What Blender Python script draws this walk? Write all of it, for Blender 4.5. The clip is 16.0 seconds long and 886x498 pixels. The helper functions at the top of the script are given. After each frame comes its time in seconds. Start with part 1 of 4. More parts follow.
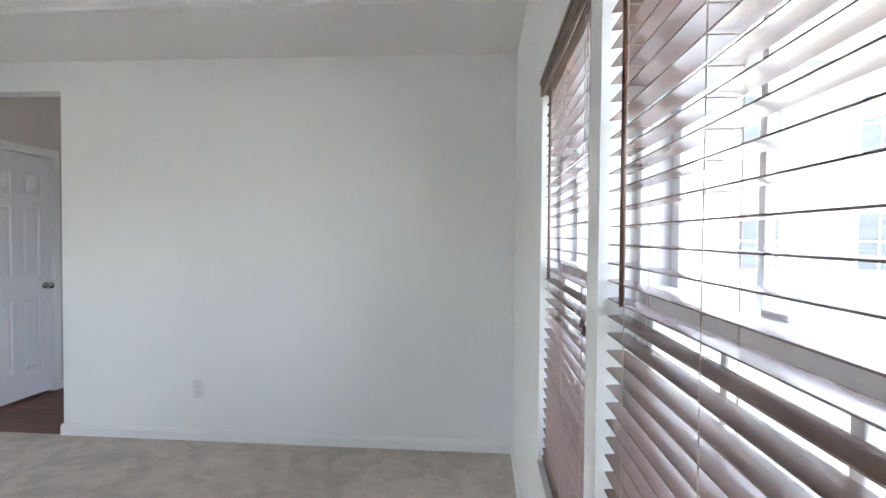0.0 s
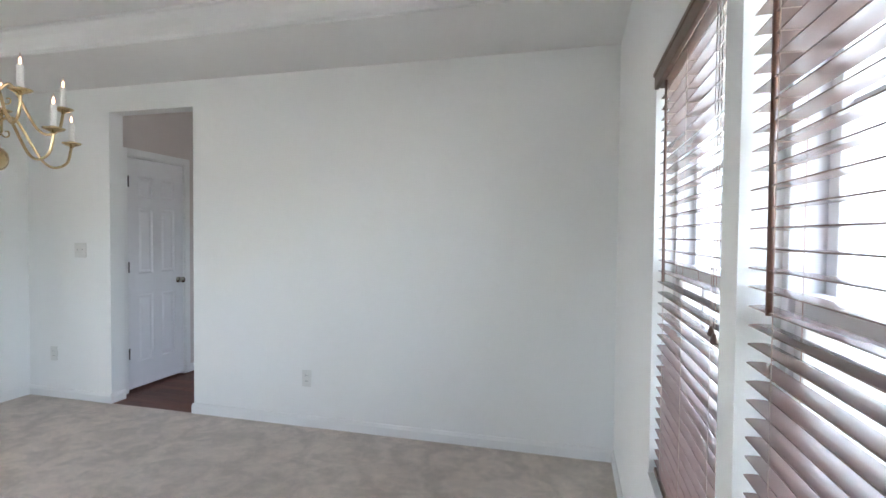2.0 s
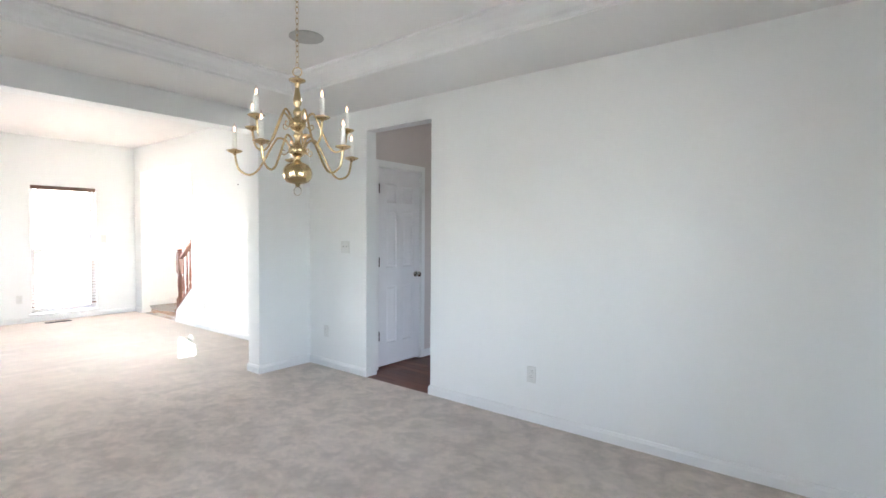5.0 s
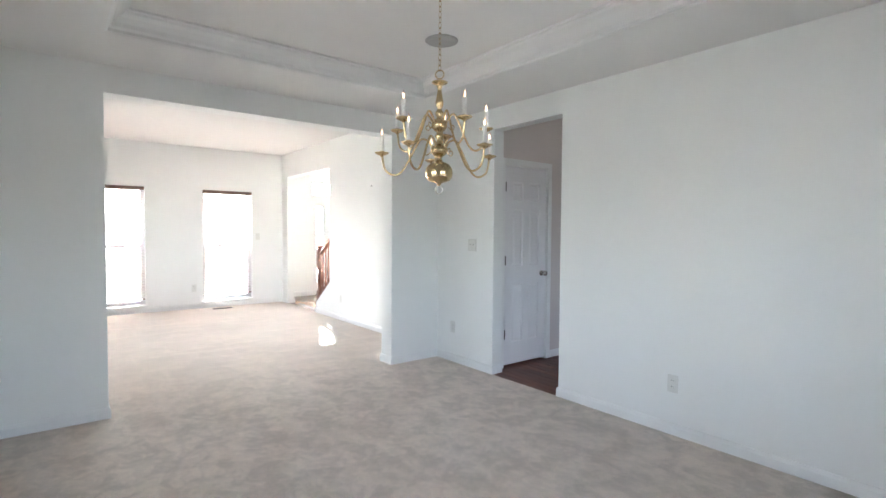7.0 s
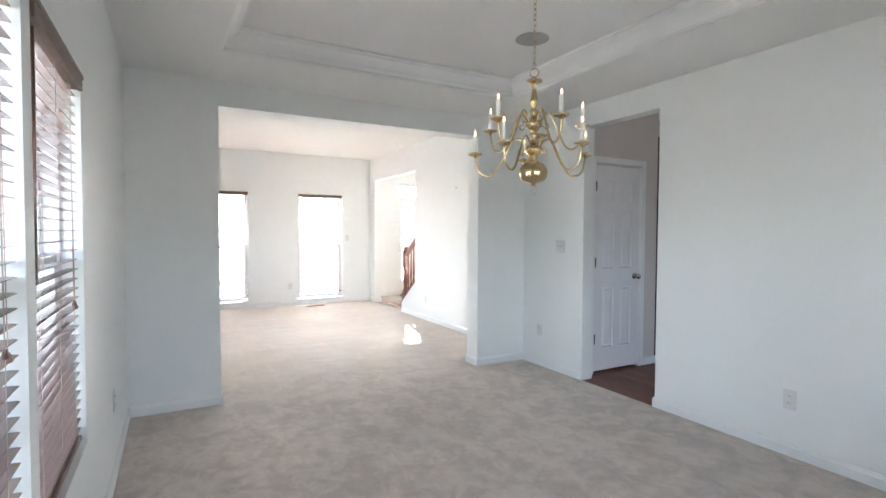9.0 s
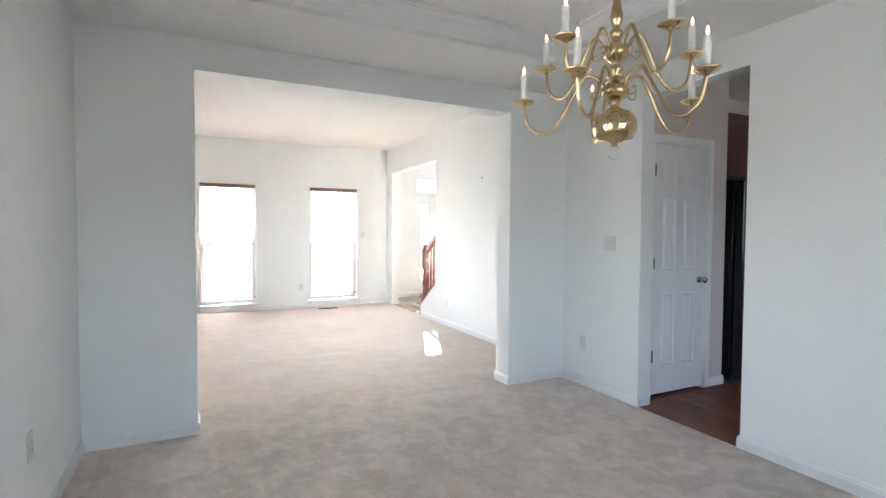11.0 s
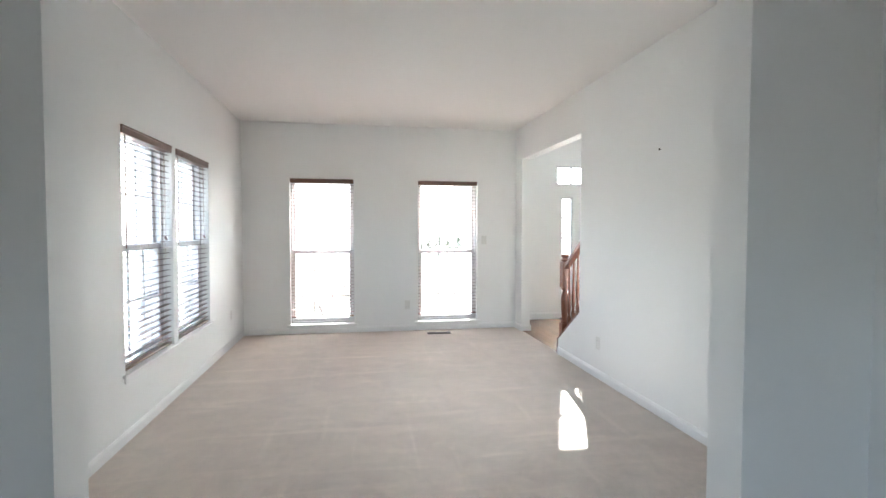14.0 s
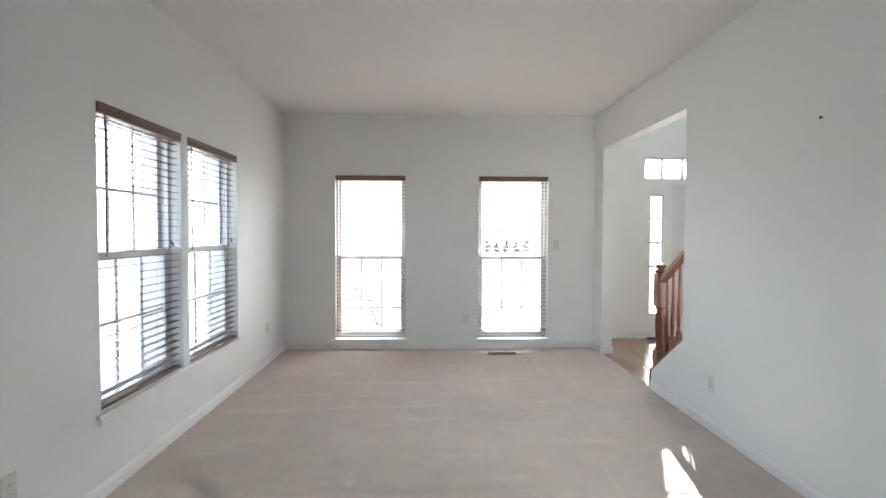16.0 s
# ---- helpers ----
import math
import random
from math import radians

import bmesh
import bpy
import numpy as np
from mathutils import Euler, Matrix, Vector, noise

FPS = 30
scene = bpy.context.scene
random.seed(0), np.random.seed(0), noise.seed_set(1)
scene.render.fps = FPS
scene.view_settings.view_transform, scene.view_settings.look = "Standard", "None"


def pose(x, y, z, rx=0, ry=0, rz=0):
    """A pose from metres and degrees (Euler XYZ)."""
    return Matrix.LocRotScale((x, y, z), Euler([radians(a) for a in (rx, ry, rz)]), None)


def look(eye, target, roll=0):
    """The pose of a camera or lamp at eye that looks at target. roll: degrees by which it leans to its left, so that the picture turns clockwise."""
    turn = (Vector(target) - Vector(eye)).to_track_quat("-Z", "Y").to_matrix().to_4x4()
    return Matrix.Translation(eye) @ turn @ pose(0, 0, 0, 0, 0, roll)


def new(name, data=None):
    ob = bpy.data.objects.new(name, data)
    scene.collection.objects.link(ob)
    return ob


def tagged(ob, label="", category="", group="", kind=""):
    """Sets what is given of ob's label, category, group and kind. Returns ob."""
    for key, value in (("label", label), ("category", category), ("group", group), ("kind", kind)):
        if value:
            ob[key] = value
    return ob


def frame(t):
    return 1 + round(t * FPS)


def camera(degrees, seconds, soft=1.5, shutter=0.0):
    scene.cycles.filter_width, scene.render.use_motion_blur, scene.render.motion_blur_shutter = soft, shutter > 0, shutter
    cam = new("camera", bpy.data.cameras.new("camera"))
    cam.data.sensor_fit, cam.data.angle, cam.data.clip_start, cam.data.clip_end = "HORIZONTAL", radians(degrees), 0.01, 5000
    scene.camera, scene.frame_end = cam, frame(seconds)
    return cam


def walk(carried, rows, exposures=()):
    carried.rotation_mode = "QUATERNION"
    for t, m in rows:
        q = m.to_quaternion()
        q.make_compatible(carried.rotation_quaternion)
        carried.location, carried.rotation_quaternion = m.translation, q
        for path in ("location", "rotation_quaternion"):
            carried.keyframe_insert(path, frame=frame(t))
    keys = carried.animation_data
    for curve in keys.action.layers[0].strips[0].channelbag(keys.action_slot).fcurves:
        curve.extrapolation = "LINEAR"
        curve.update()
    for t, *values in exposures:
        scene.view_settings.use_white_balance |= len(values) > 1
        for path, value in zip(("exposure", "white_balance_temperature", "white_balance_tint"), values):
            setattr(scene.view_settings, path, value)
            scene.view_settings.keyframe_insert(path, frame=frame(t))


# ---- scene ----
cam = camera(84.0, 16.0)
EXPOSURES = [(0, 4.92, 5950, 8), (2, 5.0, 5950, 8), (4.5, 5.28, 5950, 8), (7, 5.02, 5920, 7), (9, 4.92, 5900, 7), (12, 4.87, 5870, 6), (12.5, 4.68, 5850, 5), (13.5, 4.33, 5810, 5), (14.5, 4.02, 5790, 5), (15.5, 3.82, 5780, 5), (16, 3.74, 5780, 5)]
PATH = [
    (0, (-0.205, -3.017, 1.324), (-0.36, -1.023, 1.276), 0.5),
    (0.5, (-0.216, -3.016, 1.323), (-0.384, -1.023, 1.275), 0.5),
    (1, (-0.23, -3.019, 1.327), (-0.483, -1.036, 1.275), 0.5),
    (1.5, (-0.245, -3.023, 1.329), (-0.624, -1.06, 1.273), 0.4),
    (2, (-0.263, -3.031, 1.329), (-0.765, -1.096, 1.274), 0.5),
    (2.5, (-0.278, -3.038, 1.334), (-0.909, -1.141, 1.273), 0.4),
    (3, (-0.29, -3.042, 1.335), (-1.055, -1.195, 1.272), 0.4),
    (3.5, (-0.31, -3.046, 1.332), (-1.203, -1.258, 1.267), 0.4),
    (4, (-0.328, -3.06, 1.327), (-1.342, -1.338, 1.264), 0.5),
    (4.5, (-0.35, -3.069, 1.326), (-1.482, -1.421, 1.263), 0.4),
    (7, (-0.444, -3.15, 1.317), (-2.015, -1.915, 1.246), 0.4),
    (7.5, (-0.46, -3.158, 1.316), (-2.085, -1.994, 1.245), 0.3),
    (8, (-0.467, -3.172, 1.313), (-2.137, -2.073, 1.245), 0.3),
    (8.5, (-0.478, -3.187, 1.315), (-2.19, -2.155, 1.246), 0.3),
    (9, (-0.481, -3.197, 1.314), (-2.231, -2.232, 1.247), 0.3),
    (11.5, (-1.435, -2.758, 1.27), (-3.248, -1.919, 1.192), 0.3),
    (12, (-1.742, -2.64, 1.307), (-3.592, -1.884, 1.219), 0.1),
    (12.5, (-2.074, -2.454, 1.303), (-3.945, -1.75, 1.22), 0.1),
    (13, (-2.37, -2.302, 1.322), (-4.271, -1.685, 1.242), -0.0),
    (13.5, (-2.667, -2.113, 1.31), (-4.61, -1.644, 1.237), -0.1),
    (14, (-2.933, -1.986, 1.328), (-4.903, -1.65, 1.254), 0.1),
    (14.5, (-3.16, -1.902, 1.331), (-5.146, -1.679, 1.263), 0.1),
    (15, (-3.365, -1.855, 1.33), (-5.358, -1.704, 1.265), 0.1),
    (15.5, (-3.576, -1.817, 1.337), (-5.573, -1.739, 1.271), 0.2),
    (16, (-3.78, -1.797, 1.338), (-5.778, -1.735, 1.273), 0.2),
]
walk(cam, [(t, look(eye, target, roll)) for t, eye, target, roll in PATH], EXPOSURES)

# ---------------------------------------------------------------- world and sun
SUN_DIR = Vector((-0.92, 0.40, 0.865)).normalized()
world = bpy.data.worlds.new("sky")
scene.world = world
world.use_nodes = True
wn = world.node_tree.nodes
sky = wn.new("ShaderNodeTexSky")
sky.sky_type = "NISHITA"
sky.sun_disc = False
sky.sun_elevation = math.asin(SUN_DIR.z)
sky.sun_rotation = math.atan2(SUN_DIR.x, SUN_DIR.y) % (2 * math.pi)
sky.air_density, sky.dust_density, sky.ozone_density = 0.9, 3.6, 0.4
wn["Background"].inputs["Strength"].default_value = 0.15
haze = wn.new("ShaderNodeHueSaturation")
haze.inputs["Saturation"].default_value = 0.45
world.node_tree.links.new(sky.outputs[0], haze.inputs["Color"])
world.node_tree.links.new(haze.outputs[0], wn["Background"].inputs["Color"])
sun = new("sun", bpy.data.lights.new("sun", "SUN"))
sun.data.energy, sun.data.angle, sun.data.color = 2.8, radians(0.53), (1.0, 0.95, 0.88)
sun.matrix_world = look(SUN_DIR * 40, (0, 0, 0))


# daylight guides in the window openings: they send the sky's light through them and give none themselves
def sky_guide(x, y, z, rx, rz, w, h):
    g = new("sky_guide", bpy.data.lights.new("sky_guide", "AREA"))
    g.data.shape, g.data.size, g.data.size_y = "RECTANGLE", w, h
    g.data.cycles.is_portal = True
    g.matrix_world = pose(x, y, z, rx, 0, rz)


for yy in (-1.67, -2.512):
    sky_guide(0.225, yy, 1.206, 90, 90, 0.75, 1.31)
for xx in (-1.493, -2.308):
    sky_guide(xx, -3.705, 1.208, 90, 0, 0.73, 1.31)
for xx in (-6.685, -7.62):
    sky_guide(xx, -3.705, 1.207, 90, 0, 0.85, 1.56)
for yy in (-2.451, -0.812):
    sky_guide(-9.655, yy, 1.055, 90, -90, 0.81, 1.87)
sky_guide(0.155, 2.3, 1.525, 90, 90, 1.1, 1.05)
sky_guide(-10.155, 1.67, 2.25, 90, -90, 1.5, 4.0)


# ---------------------------------------------------------------- materials
def mat(name, color, rough=0.5, metal=0.0, vary=0.0, scale=6.0, fine=0.0, fine_scale=300.0, bump=0.0, bump_scale=200.0,
        spec=0.5, tint=None, stretch=(1, 1, 1), emit=0.0, coat=0.0, island=0.0):
    """A node material: base colour with large blotches, fine grain, and relief, at real-world size."""
    m = bpy.data.materials.new(name)
    m.use_nodes = True
    nt = m.node_tree
    b = nt.nodes["Principled BSDF"]
    b.inputs["Base Color"].default_value = (*color, 1)
    b.inputs["Roughness"].default_value = rough
    b.inputs["Metallic"].default_value = metal
    b.inputs["Specular IOR Level"].default_value = spec
    b.inputs["Coat Weight"].default_value = coat
    geo = nt.nodes.new("ShaderNodeNewGeometry")
    mp = nt.nodes.new("ShaderNodeMapping")
    mp.inputs["Scale"].default_value = stretch
    nt.links.new(geo.outputs["Position"], mp.inputs["Vector"])

    def noise_node(s, detail):
        n = nt.nodes.new("ShaderNodeTexNoise")
        n.inputs["Scale"].default_value = s
        n.inputs["Detail"].default_value = detail
        nt.links.new(mp.outputs[0], n.inputs["Vector"])
        return n
    out = None
    dark = tint or tuple(c * 0.7 for c in color)
    if vary:
        n = noise_node(scale, 5)
        ramp = nt.nodes.new("ShaderNodeMapRange")
        ramp.inputs[1].default_value, ramp.inputs[2].default_value = 0.35, 0.68
        ramp.inputs[4].default_value = vary
        nt.links.new(n.outputs[0], ramp.inputs[0])
        mix = nt.nodes.new("ShaderNodeMixRGB")
        mix.inputs[1].default_value, mix.inputs[2].default_value = (*color, 1), (*dark, 1)
        nt.links.new(ramp.outputs[0], mix.inputs[0])
        out = mix.outputs[0]
    if fine:
        n = noise_node(fine_scale, 3)
        hsv = nt.nodes.new("ShaderNodeMapRange")
        hsv.inputs[1].default_value, hsv.inputs[2].default_value = 0.3, 0.7
        hsv.inputs[3].default_value, hsv.inputs[4].default_value = 1 - fine, 1 + fine
        nt.links.new(n.outputs[0], hsv.inputs[0])
        mul = nt.nodes.new("ShaderNodeVectorMath")
        mul.operation = "SCALE"
        if out:
            nt.links.new(out, mul.inputs[0])
        else:
            mul.inputs[0].default_value = color
        nt.links.new(hsv.outputs[0], mul.inputs["Scale"])
        out = mul.outputs[0]
    if island:
        oi = nt.nodes.new("ShaderNodeObjectInfo")
        r = nt.nodes.new("ShaderNodeMapRange")
        r.inputs[3].default_value, r.inputs[4].default_value = 1 - island, 1 + island
        nt.links.new(oi.outputs["Random"], r.inputs[0])
        mul = nt.nodes.new("ShaderNodeVectorMath")
        mul.operation = "SCALE"
        if out:
            nt.links.new(out, mul.inputs[0])
        else:
            mul.inputs[0].default_value = color
        nt.links.new(r.outputs[0], mul.inputs["Scale"])
        out = mul.outputs[0]
    if out:
        nt.links.new(out, b.inputs["Base Color"])
    if bump:
        n = noise_node(bump_scale, 4)
        bp = nt.nodes.new("ShaderNodeBump")
        bp.inputs["Strength"].default_value = bump
        bp.inputs["Distance"].default_value = 0.01
        nt.links.new(n.outputs[0], bp.inputs["Height"])
        nt.links.new(bp.outputs[0], b.inputs["Normal"])
    if emit:
        b.inputs["Emission Color"].default_value = (*color, 1)
        b.inputs["Emission Strength"].default_value = emit
    return m


def glass(name, color=(1, 1, 1), rough=0.0):
    m = bpy.data.materials.new(name)
    m.use_nodes = True
    nt = m.node_tree
    nt.nodes.remove(nt.nodes["Principled BSDF"])
    t = nt.nodes.new("ShaderNodeBsdfTransparent")
    g = nt.nodes.new("ShaderNodeBsdfGlossy")
    g.inputs["Roughness"].default_value = rough
    t.inputs["Color"].default_value = (*color, 1)
    mx = nt.nodes.new("ShaderNodeMixShader")
    mx.inputs[0].default_value = 0.04
    nt.links.new(t.outputs[0], mx.inputs[1])
    nt.links.new(g.outputs[0], mx.inputs[2])
    nt.links.new(mx.outputs[0], nt.nodes["Material Output"].inputs["Surface"])
    return m


M_WALL = mat("white_wall_paint", (0.845, 0.85, 0.835), 0.55, vary=0.25, scale=1.3, tint=(0.81, 0.817, 0.80), bump=0.05, bump_scale=160, spec=0.3)
M_CEIL = mat("flat_ceiling_paint", (0.84, 0.83, 0.81), 0.8, vary=0.3, scale=1.1, tint=(0.81, 0.80, 0.78), bump=0.10, bump_scale=110, spec=0.2)
M_KWALL = mat("beige_wall_paint", (0.66, 0.60, 0.57), 0.6, vary=0.3, scale=1.5, tint=(0.62, 0.56, 0.53), bump=0.05, bump_scale=160, spec=0.3)
# beige wall darkened to tan: the kitchen's dim far end is in the colour
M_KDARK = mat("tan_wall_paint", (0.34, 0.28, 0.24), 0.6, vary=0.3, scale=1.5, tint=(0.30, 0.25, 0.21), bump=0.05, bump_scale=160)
M_TRIM = mat("white_trim_paint", (0.83, 0.83, 0.82), 0.32, vary=0.3, scale=4, tint=(0.79, 0.79, 0.77), bump=0.02, bump_scale=60)
M_DOOR = mat("white_door_paint", (0.80, 0.79, 0.80), 0.35, vary=0.3, scale=3, tint=(0.76, 0.75, 0.76), bump=0.06, bump_scale=30, stretch=(8, 8, 1))
M_VINYL = mat("white_window_vinyl", (0.68, 0.68, 0.69), 0.4, vary=0.3, scale=8, tint=(0.64, 0.64, 0.65))
M_SLAT = mat("brown_lacquered_slat", (0.27, 0.19, 0.165), 0.26, vary=0.5, scale=9, tint=(0.21, 0.135, 0.11), stretch=(1, 1, 6), spec=0.5, coat=0.2)
M_WOODTRIM = mat("brown_stained_wood", (0.185, 0.105, 0.072), 0.42, vary=0.6, scale=14, tint=(0.10, 0.05, 0.032), stretch=(1, 1, 5), coat=0.2)
M_WAND = mat("dark_stained_wand", (0.15, 0.072, 0.048), 0.35, vary=0.5, scale=20, stretch=(1, 1, 0.2), coat=0.3)
M_CORD = mat("tan_cord", (0.35, 0.26, 0.22), 0.8)
M_BRASS = mat("polished_brass", (0.66, 0.52, 0.30), 0.11, 1.0, vary=0.5, scale=18, tint=(0.52, 0.38, 0.19))
M_KNOB = mat("satin_nickel_brass", (0.50, 0.47, 0.42), 0.22, 1.0, vary=0.3, scale=30)
M_NICKEL = mat("pale_polished_metal", (0.78, 0.74, 0.66), 0.12, 1.0)
M_HINGE = mat("dark_hinge_metal", (0.05, 0.045, 0.04), 0.45, 0.3)
M_CANDLE = mat("white_candle_sleeve", (0.82, 0.81, 0.78), 0.4, vary=0.3, scale=30, tint=(0.76, 0.74, 0.69))
M_GLOW = mat("glowing_filament", (1.0, 0.55, 0.30), 0.5, emit=0.35)
M_DISC = mat("grey_cover_plate", (0.46, 0.45, 0.43), 0.6, vary=0.3, scale=20)
M_CLEAR = glass("clear_glass")
M_BULB = glass("pinkish_bulb_glass", (0.93, 0.84, 0.80), 0.03)
M_BULB.node_tree.nodes["Mix Shader"].inputs[0].default_value = 0.12
M_SCREEN = bpy.data.materials.new("insect_screen_mesh")
M_SCREEN.use_nodes = True
nt_ = M_SCREEN.node_tree
mix_ = nt_.nodes.new("ShaderNodeMixShader")
mix_.inputs[0].default_value = 0.2
clear_ = nt_.nodes.new("ShaderNodeBsdfTransparent")
nt_.nodes["Principled BSDF"].inputs["Base Color"].default_value = (0.05, 0.05, 0.05, 1)
nt_.nodes["Principled BSDF"].inputs["Roughness"].default_value = 0.8
nt_.links.new(clear_.outputs[0], mix_.inputs[1])
nt_.links.new(nt_.nodes["Principled BSDF"].outputs[0], mix_.inputs[2])
nt_.links.new(mix_.outputs[0], nt_.nodes["Material Output"].inputs["Surface"])
M_PLASTIC = mat("white_plate_plastic", (0.74, 0.74, 0.71), 0.35, vary=0.2, scale=20)
M_SLOT = mat("dark_slot", (0.05, 0.05, 0.05), 0.6)
M_VENT = mat("brown_metal_register", (0.022, 0.017, 0.013), 0.55, 0.0, vary=0.3, scale=40)
M_CHERRY = mat("cherry_stained_wood", (0.165, 0.053, 0.027), 0.36, vary=0.7, scale=9, tint=(0.13, 0.04, 0.018), stretch=(1, 1, 0.25), coat=0.12)
M_CABINET = mat("dark_cherry_cabinet", (0.085, 0.028, 0.020), 0.3, vary=0.6, scale=10, tint=(0.05, 0.016, 0.012), stretch=(4, 4, 0.6), coat=0.3)
M_BLACK = mat("black_fridge_enamel", (0.009, 0.009, 0.010), 0.2, spec=0.25, vary=0.3, scale=10, bump=0.02, bump_scale=400)
M_DARK = mat("black_plastic", (0.02, 0.02, 0.02), 0.4)
M_KFLOOR = mat("dark_hardwood", (0.19, 0.075, 0.045), 0.42, vary=0.7, scale=7, tint=(0.11, 0.042, 0.026), spec=0.3, stretch=(0.5, 8, 1), fine=0.15, fine_scale=60, island=0.22)
M_FFLOOR = mat("oak_hardwood", (0.42, 0.27, 0.18), 0.22, vary=0.6, scale=7, tint=(0.31, 0.185, 0.115), stretch=(0.5, 8, 1), fine=0.12, fine_scale=60, coat=0.3, island=0.18)


def carpet():
    """Cut pile: tufts, brushed patches with soft edges, and long faint vacuum strokes across the room."""
    m = bpy.data.materials.new("beige_cut_pile_carpet")
    m.use_nodes = True
    nt = m.node_tree
    b = nt.nodes["Principled BSDF"]
    b.inputs["Roughness"].default_value = 0.95
    b.inputs["Specular IOR Level"].default_value = 0.1
    b.inputs["Sheen Weight"].default_value = 0.15
    geo = nt.nodes.new("ShaderNodeNewGeometry")

    def layer(scale, detail, lo, hi, out_lo, out_hi, stretch=(1, 1, 1), warp=0.0, rough=0.55):
        mp = nt.nodes.new("ShaderNodeMapping")
        mp.inputs["Scale"].default_value = stretch
        n = nt.nodes.new("ShaderNodeTexNoise")
        n.inputs["Scale"].default_value, n.inputs["Detail"].default_value = scale, detail
        n.inputs["Roughness"].default_value, n.inputs["Distortion"].default_value = rough, warp
        r = nt.nodes.new("ShaderNodeMapRange")
        r.interpolation_type = "SMOOTHSTEP"
        for k, v in zip((1, 2, 3, 4), (lo, hi, out_lo, out_hi)):
            r.inputs[k].default_value = v
        nt.links.new(geo.outputs["Position"], mp.inputs["Vector"])
        nt.links.new(mp.outputs[0], n.inputs["Vector"])
        nt.links.new(n.outputs[0], r.inputs[0])
        return r.outputs[0], n.outputs[0]

    def times(a, c):
        n = nt.nodes.new("ShaderNodeMath")
        n.operation = "MULTIPLY"
        nt.links.new(a, n.inputs[0]), nt.links.new(c, n.inputs[1])
        return n.outputs[0]
    # trodden patches belong to the dining room, vacuum lines to the living room
    sep = nt.nodes.new("ShaderNodeSeparateXYZ")
    nt.links.new(geo.outputs["Position"], sep.inputs[0])

    def room(v, lo, hi):
        """Fades a multiplier towards 1 outside the room: lo and hi are its weight at the west and east end."""
        w = nt.nodes.new("ShaderNodeMapRange")
        for k, q in zip((1, 2, 3, 4), (-5.6, -4.2, lo, hi)):
            w.inputs[k].default_value = q
        nt.links.new(sep.outputs["X"], w.inputs[0])
        mx = nt.nodes.new("ShaderNodeMix")
        mx.inputs["A"].default_value = 1.0
        nt.links.new(w.outputs[0], mx.inputs["Factor"]), nt.links.new(v, mx.inputs["B"])
        return mx.outputs["Result"]
    patches, _ = layer(5.0, 8, 0.40, 0.58, 0.875, 1.045, warp=0.5, rough=0.66)
    prints, _ = layer(13.0, 5, 0.43, 0.60, 0.94, 1.03, stretch=(1, 1.25, 1), warp=0.8, rough=0.6)
    broad, _ = layer(0.7, 3, 0.35, 0.65, 0.95, 1.05)
    strokes, _ = layer(2.2, 5, 0.50, 0.72, 0.99, 1.04, stretch=(4.5, 0.6, 1), warp=0.2)
    tuft, raw = layer(300, 3, 0.3, 0.7, 0.80, 1.16)
    lines, _ = layer(1.3, 6, 0.52, 0.74, 1.0, 1.13, stretch=(6, 0.6, 1), warp=0.6)
    drags, _ = layer(1.1, 5, 0.58, 0.72, 1.0, 1.08, stretch=(0.5, 9, 1), warp=0.3)
    dining = room(times(patches, prints), 0.3, 1.0)
    living = room(times(times(strokes, lines), drags), 1.0, 0.15)
    v = times(times(dining, living), times(broad, tuft))
    mul = nt.nodes.new("ShaderNodeVectorMath")
    mul.operation = "SCALE"
    mul.inputs[0].default_value = (0.70, 0.615, 0.54)
    nt.links.new(v, mul.inputs["Scale"])
    nt.links.new(mul.outputs[0], b.inputs["Base Color"])
    bp = nt.nodes.new("ShaderNodeBump")
    bp.inputs["Strength"].default_value, bp.inputs["Distance"].default_value = 0.8, 0.006
    nt.links.new(raw, bp.inputs["Height"])
    nt.links.new(bp.outputs[0], b.inputs["Normal"])
    return m


M_CARPET = carpet()


# ---------------------------------------------------------------- mesh helpers
def link_mesh(name, bm, material, parent=None, label="", smooth=False):
    me = bpy.data.meshes.new(name)
    bm.to_mesh(me)
    bm.free()
    if material:
        me.materials.append(material)
    if smooth:
        for p in me.polygons:
            p.use_smooth = True
    ob = new(name, me)
    if parent:
        ob.parent = parent
    if label:
        ob["label"] = label
    return ob


def part(name, bm, material, parent, label="", smooth=False):
    return link_mesh(name, bm, material, parent, label, smooth)


def box(bm, x0, x1, y0, y1, z0, z1, bevel=0.0):
    r = bmesh.ops.create_cube(bm, size=1.0, matrix=Matrix.Translation(((x0 + x1) / 2, (y0 + y1) / 2, (z0 + z1) / 2))
                              @ Matrix.Diagonal((abs(x1 - x0), abs(y1 - y0), abs(z1 - z0), 1)))
    if bevel:
        edges = {e for v in r["verts"] for e in v.link_edges}
        bmesh.ops.bevel(bm, geom=list(edges), offset=bevel, segments=2, profile=0.5, affect="EDGES")
    return bm


def B(x0, x1, y0, y1, z0, z1, bevel=0.0):
    return box(bmesh.new(), x0, x1, y0, y1, z0, z1, bevel)


def lathe(profile, seg=24, bm=None, m=Matrix()):
    """A turned shape from (radius, height) pairs about z."""
    bm = bm or bmesh.new()
    rings = []
    for r, z in profile:
        rings.append([bm.verts.new(m @ Vector((max(r, 0.0004) * math.cos(2 * math.pi * k / seg), max(r, 0.0004) * math.sin(2 * math.pi * k / seg), z))) for k in range(seg)])
    for a, b in zip(rings, rings[1:]):
        for k in range(seg):
            bm.faces.new((a[k], a[(k + 1) % seg], b[(k + 1) % seg], b[k]))
    bm.faces.new(rings[0][::-1])
    bm.faces.new(rings[-1])
    bmesh.ops.recalc_face_normals(bm, faces=bm.faces)
    return bm


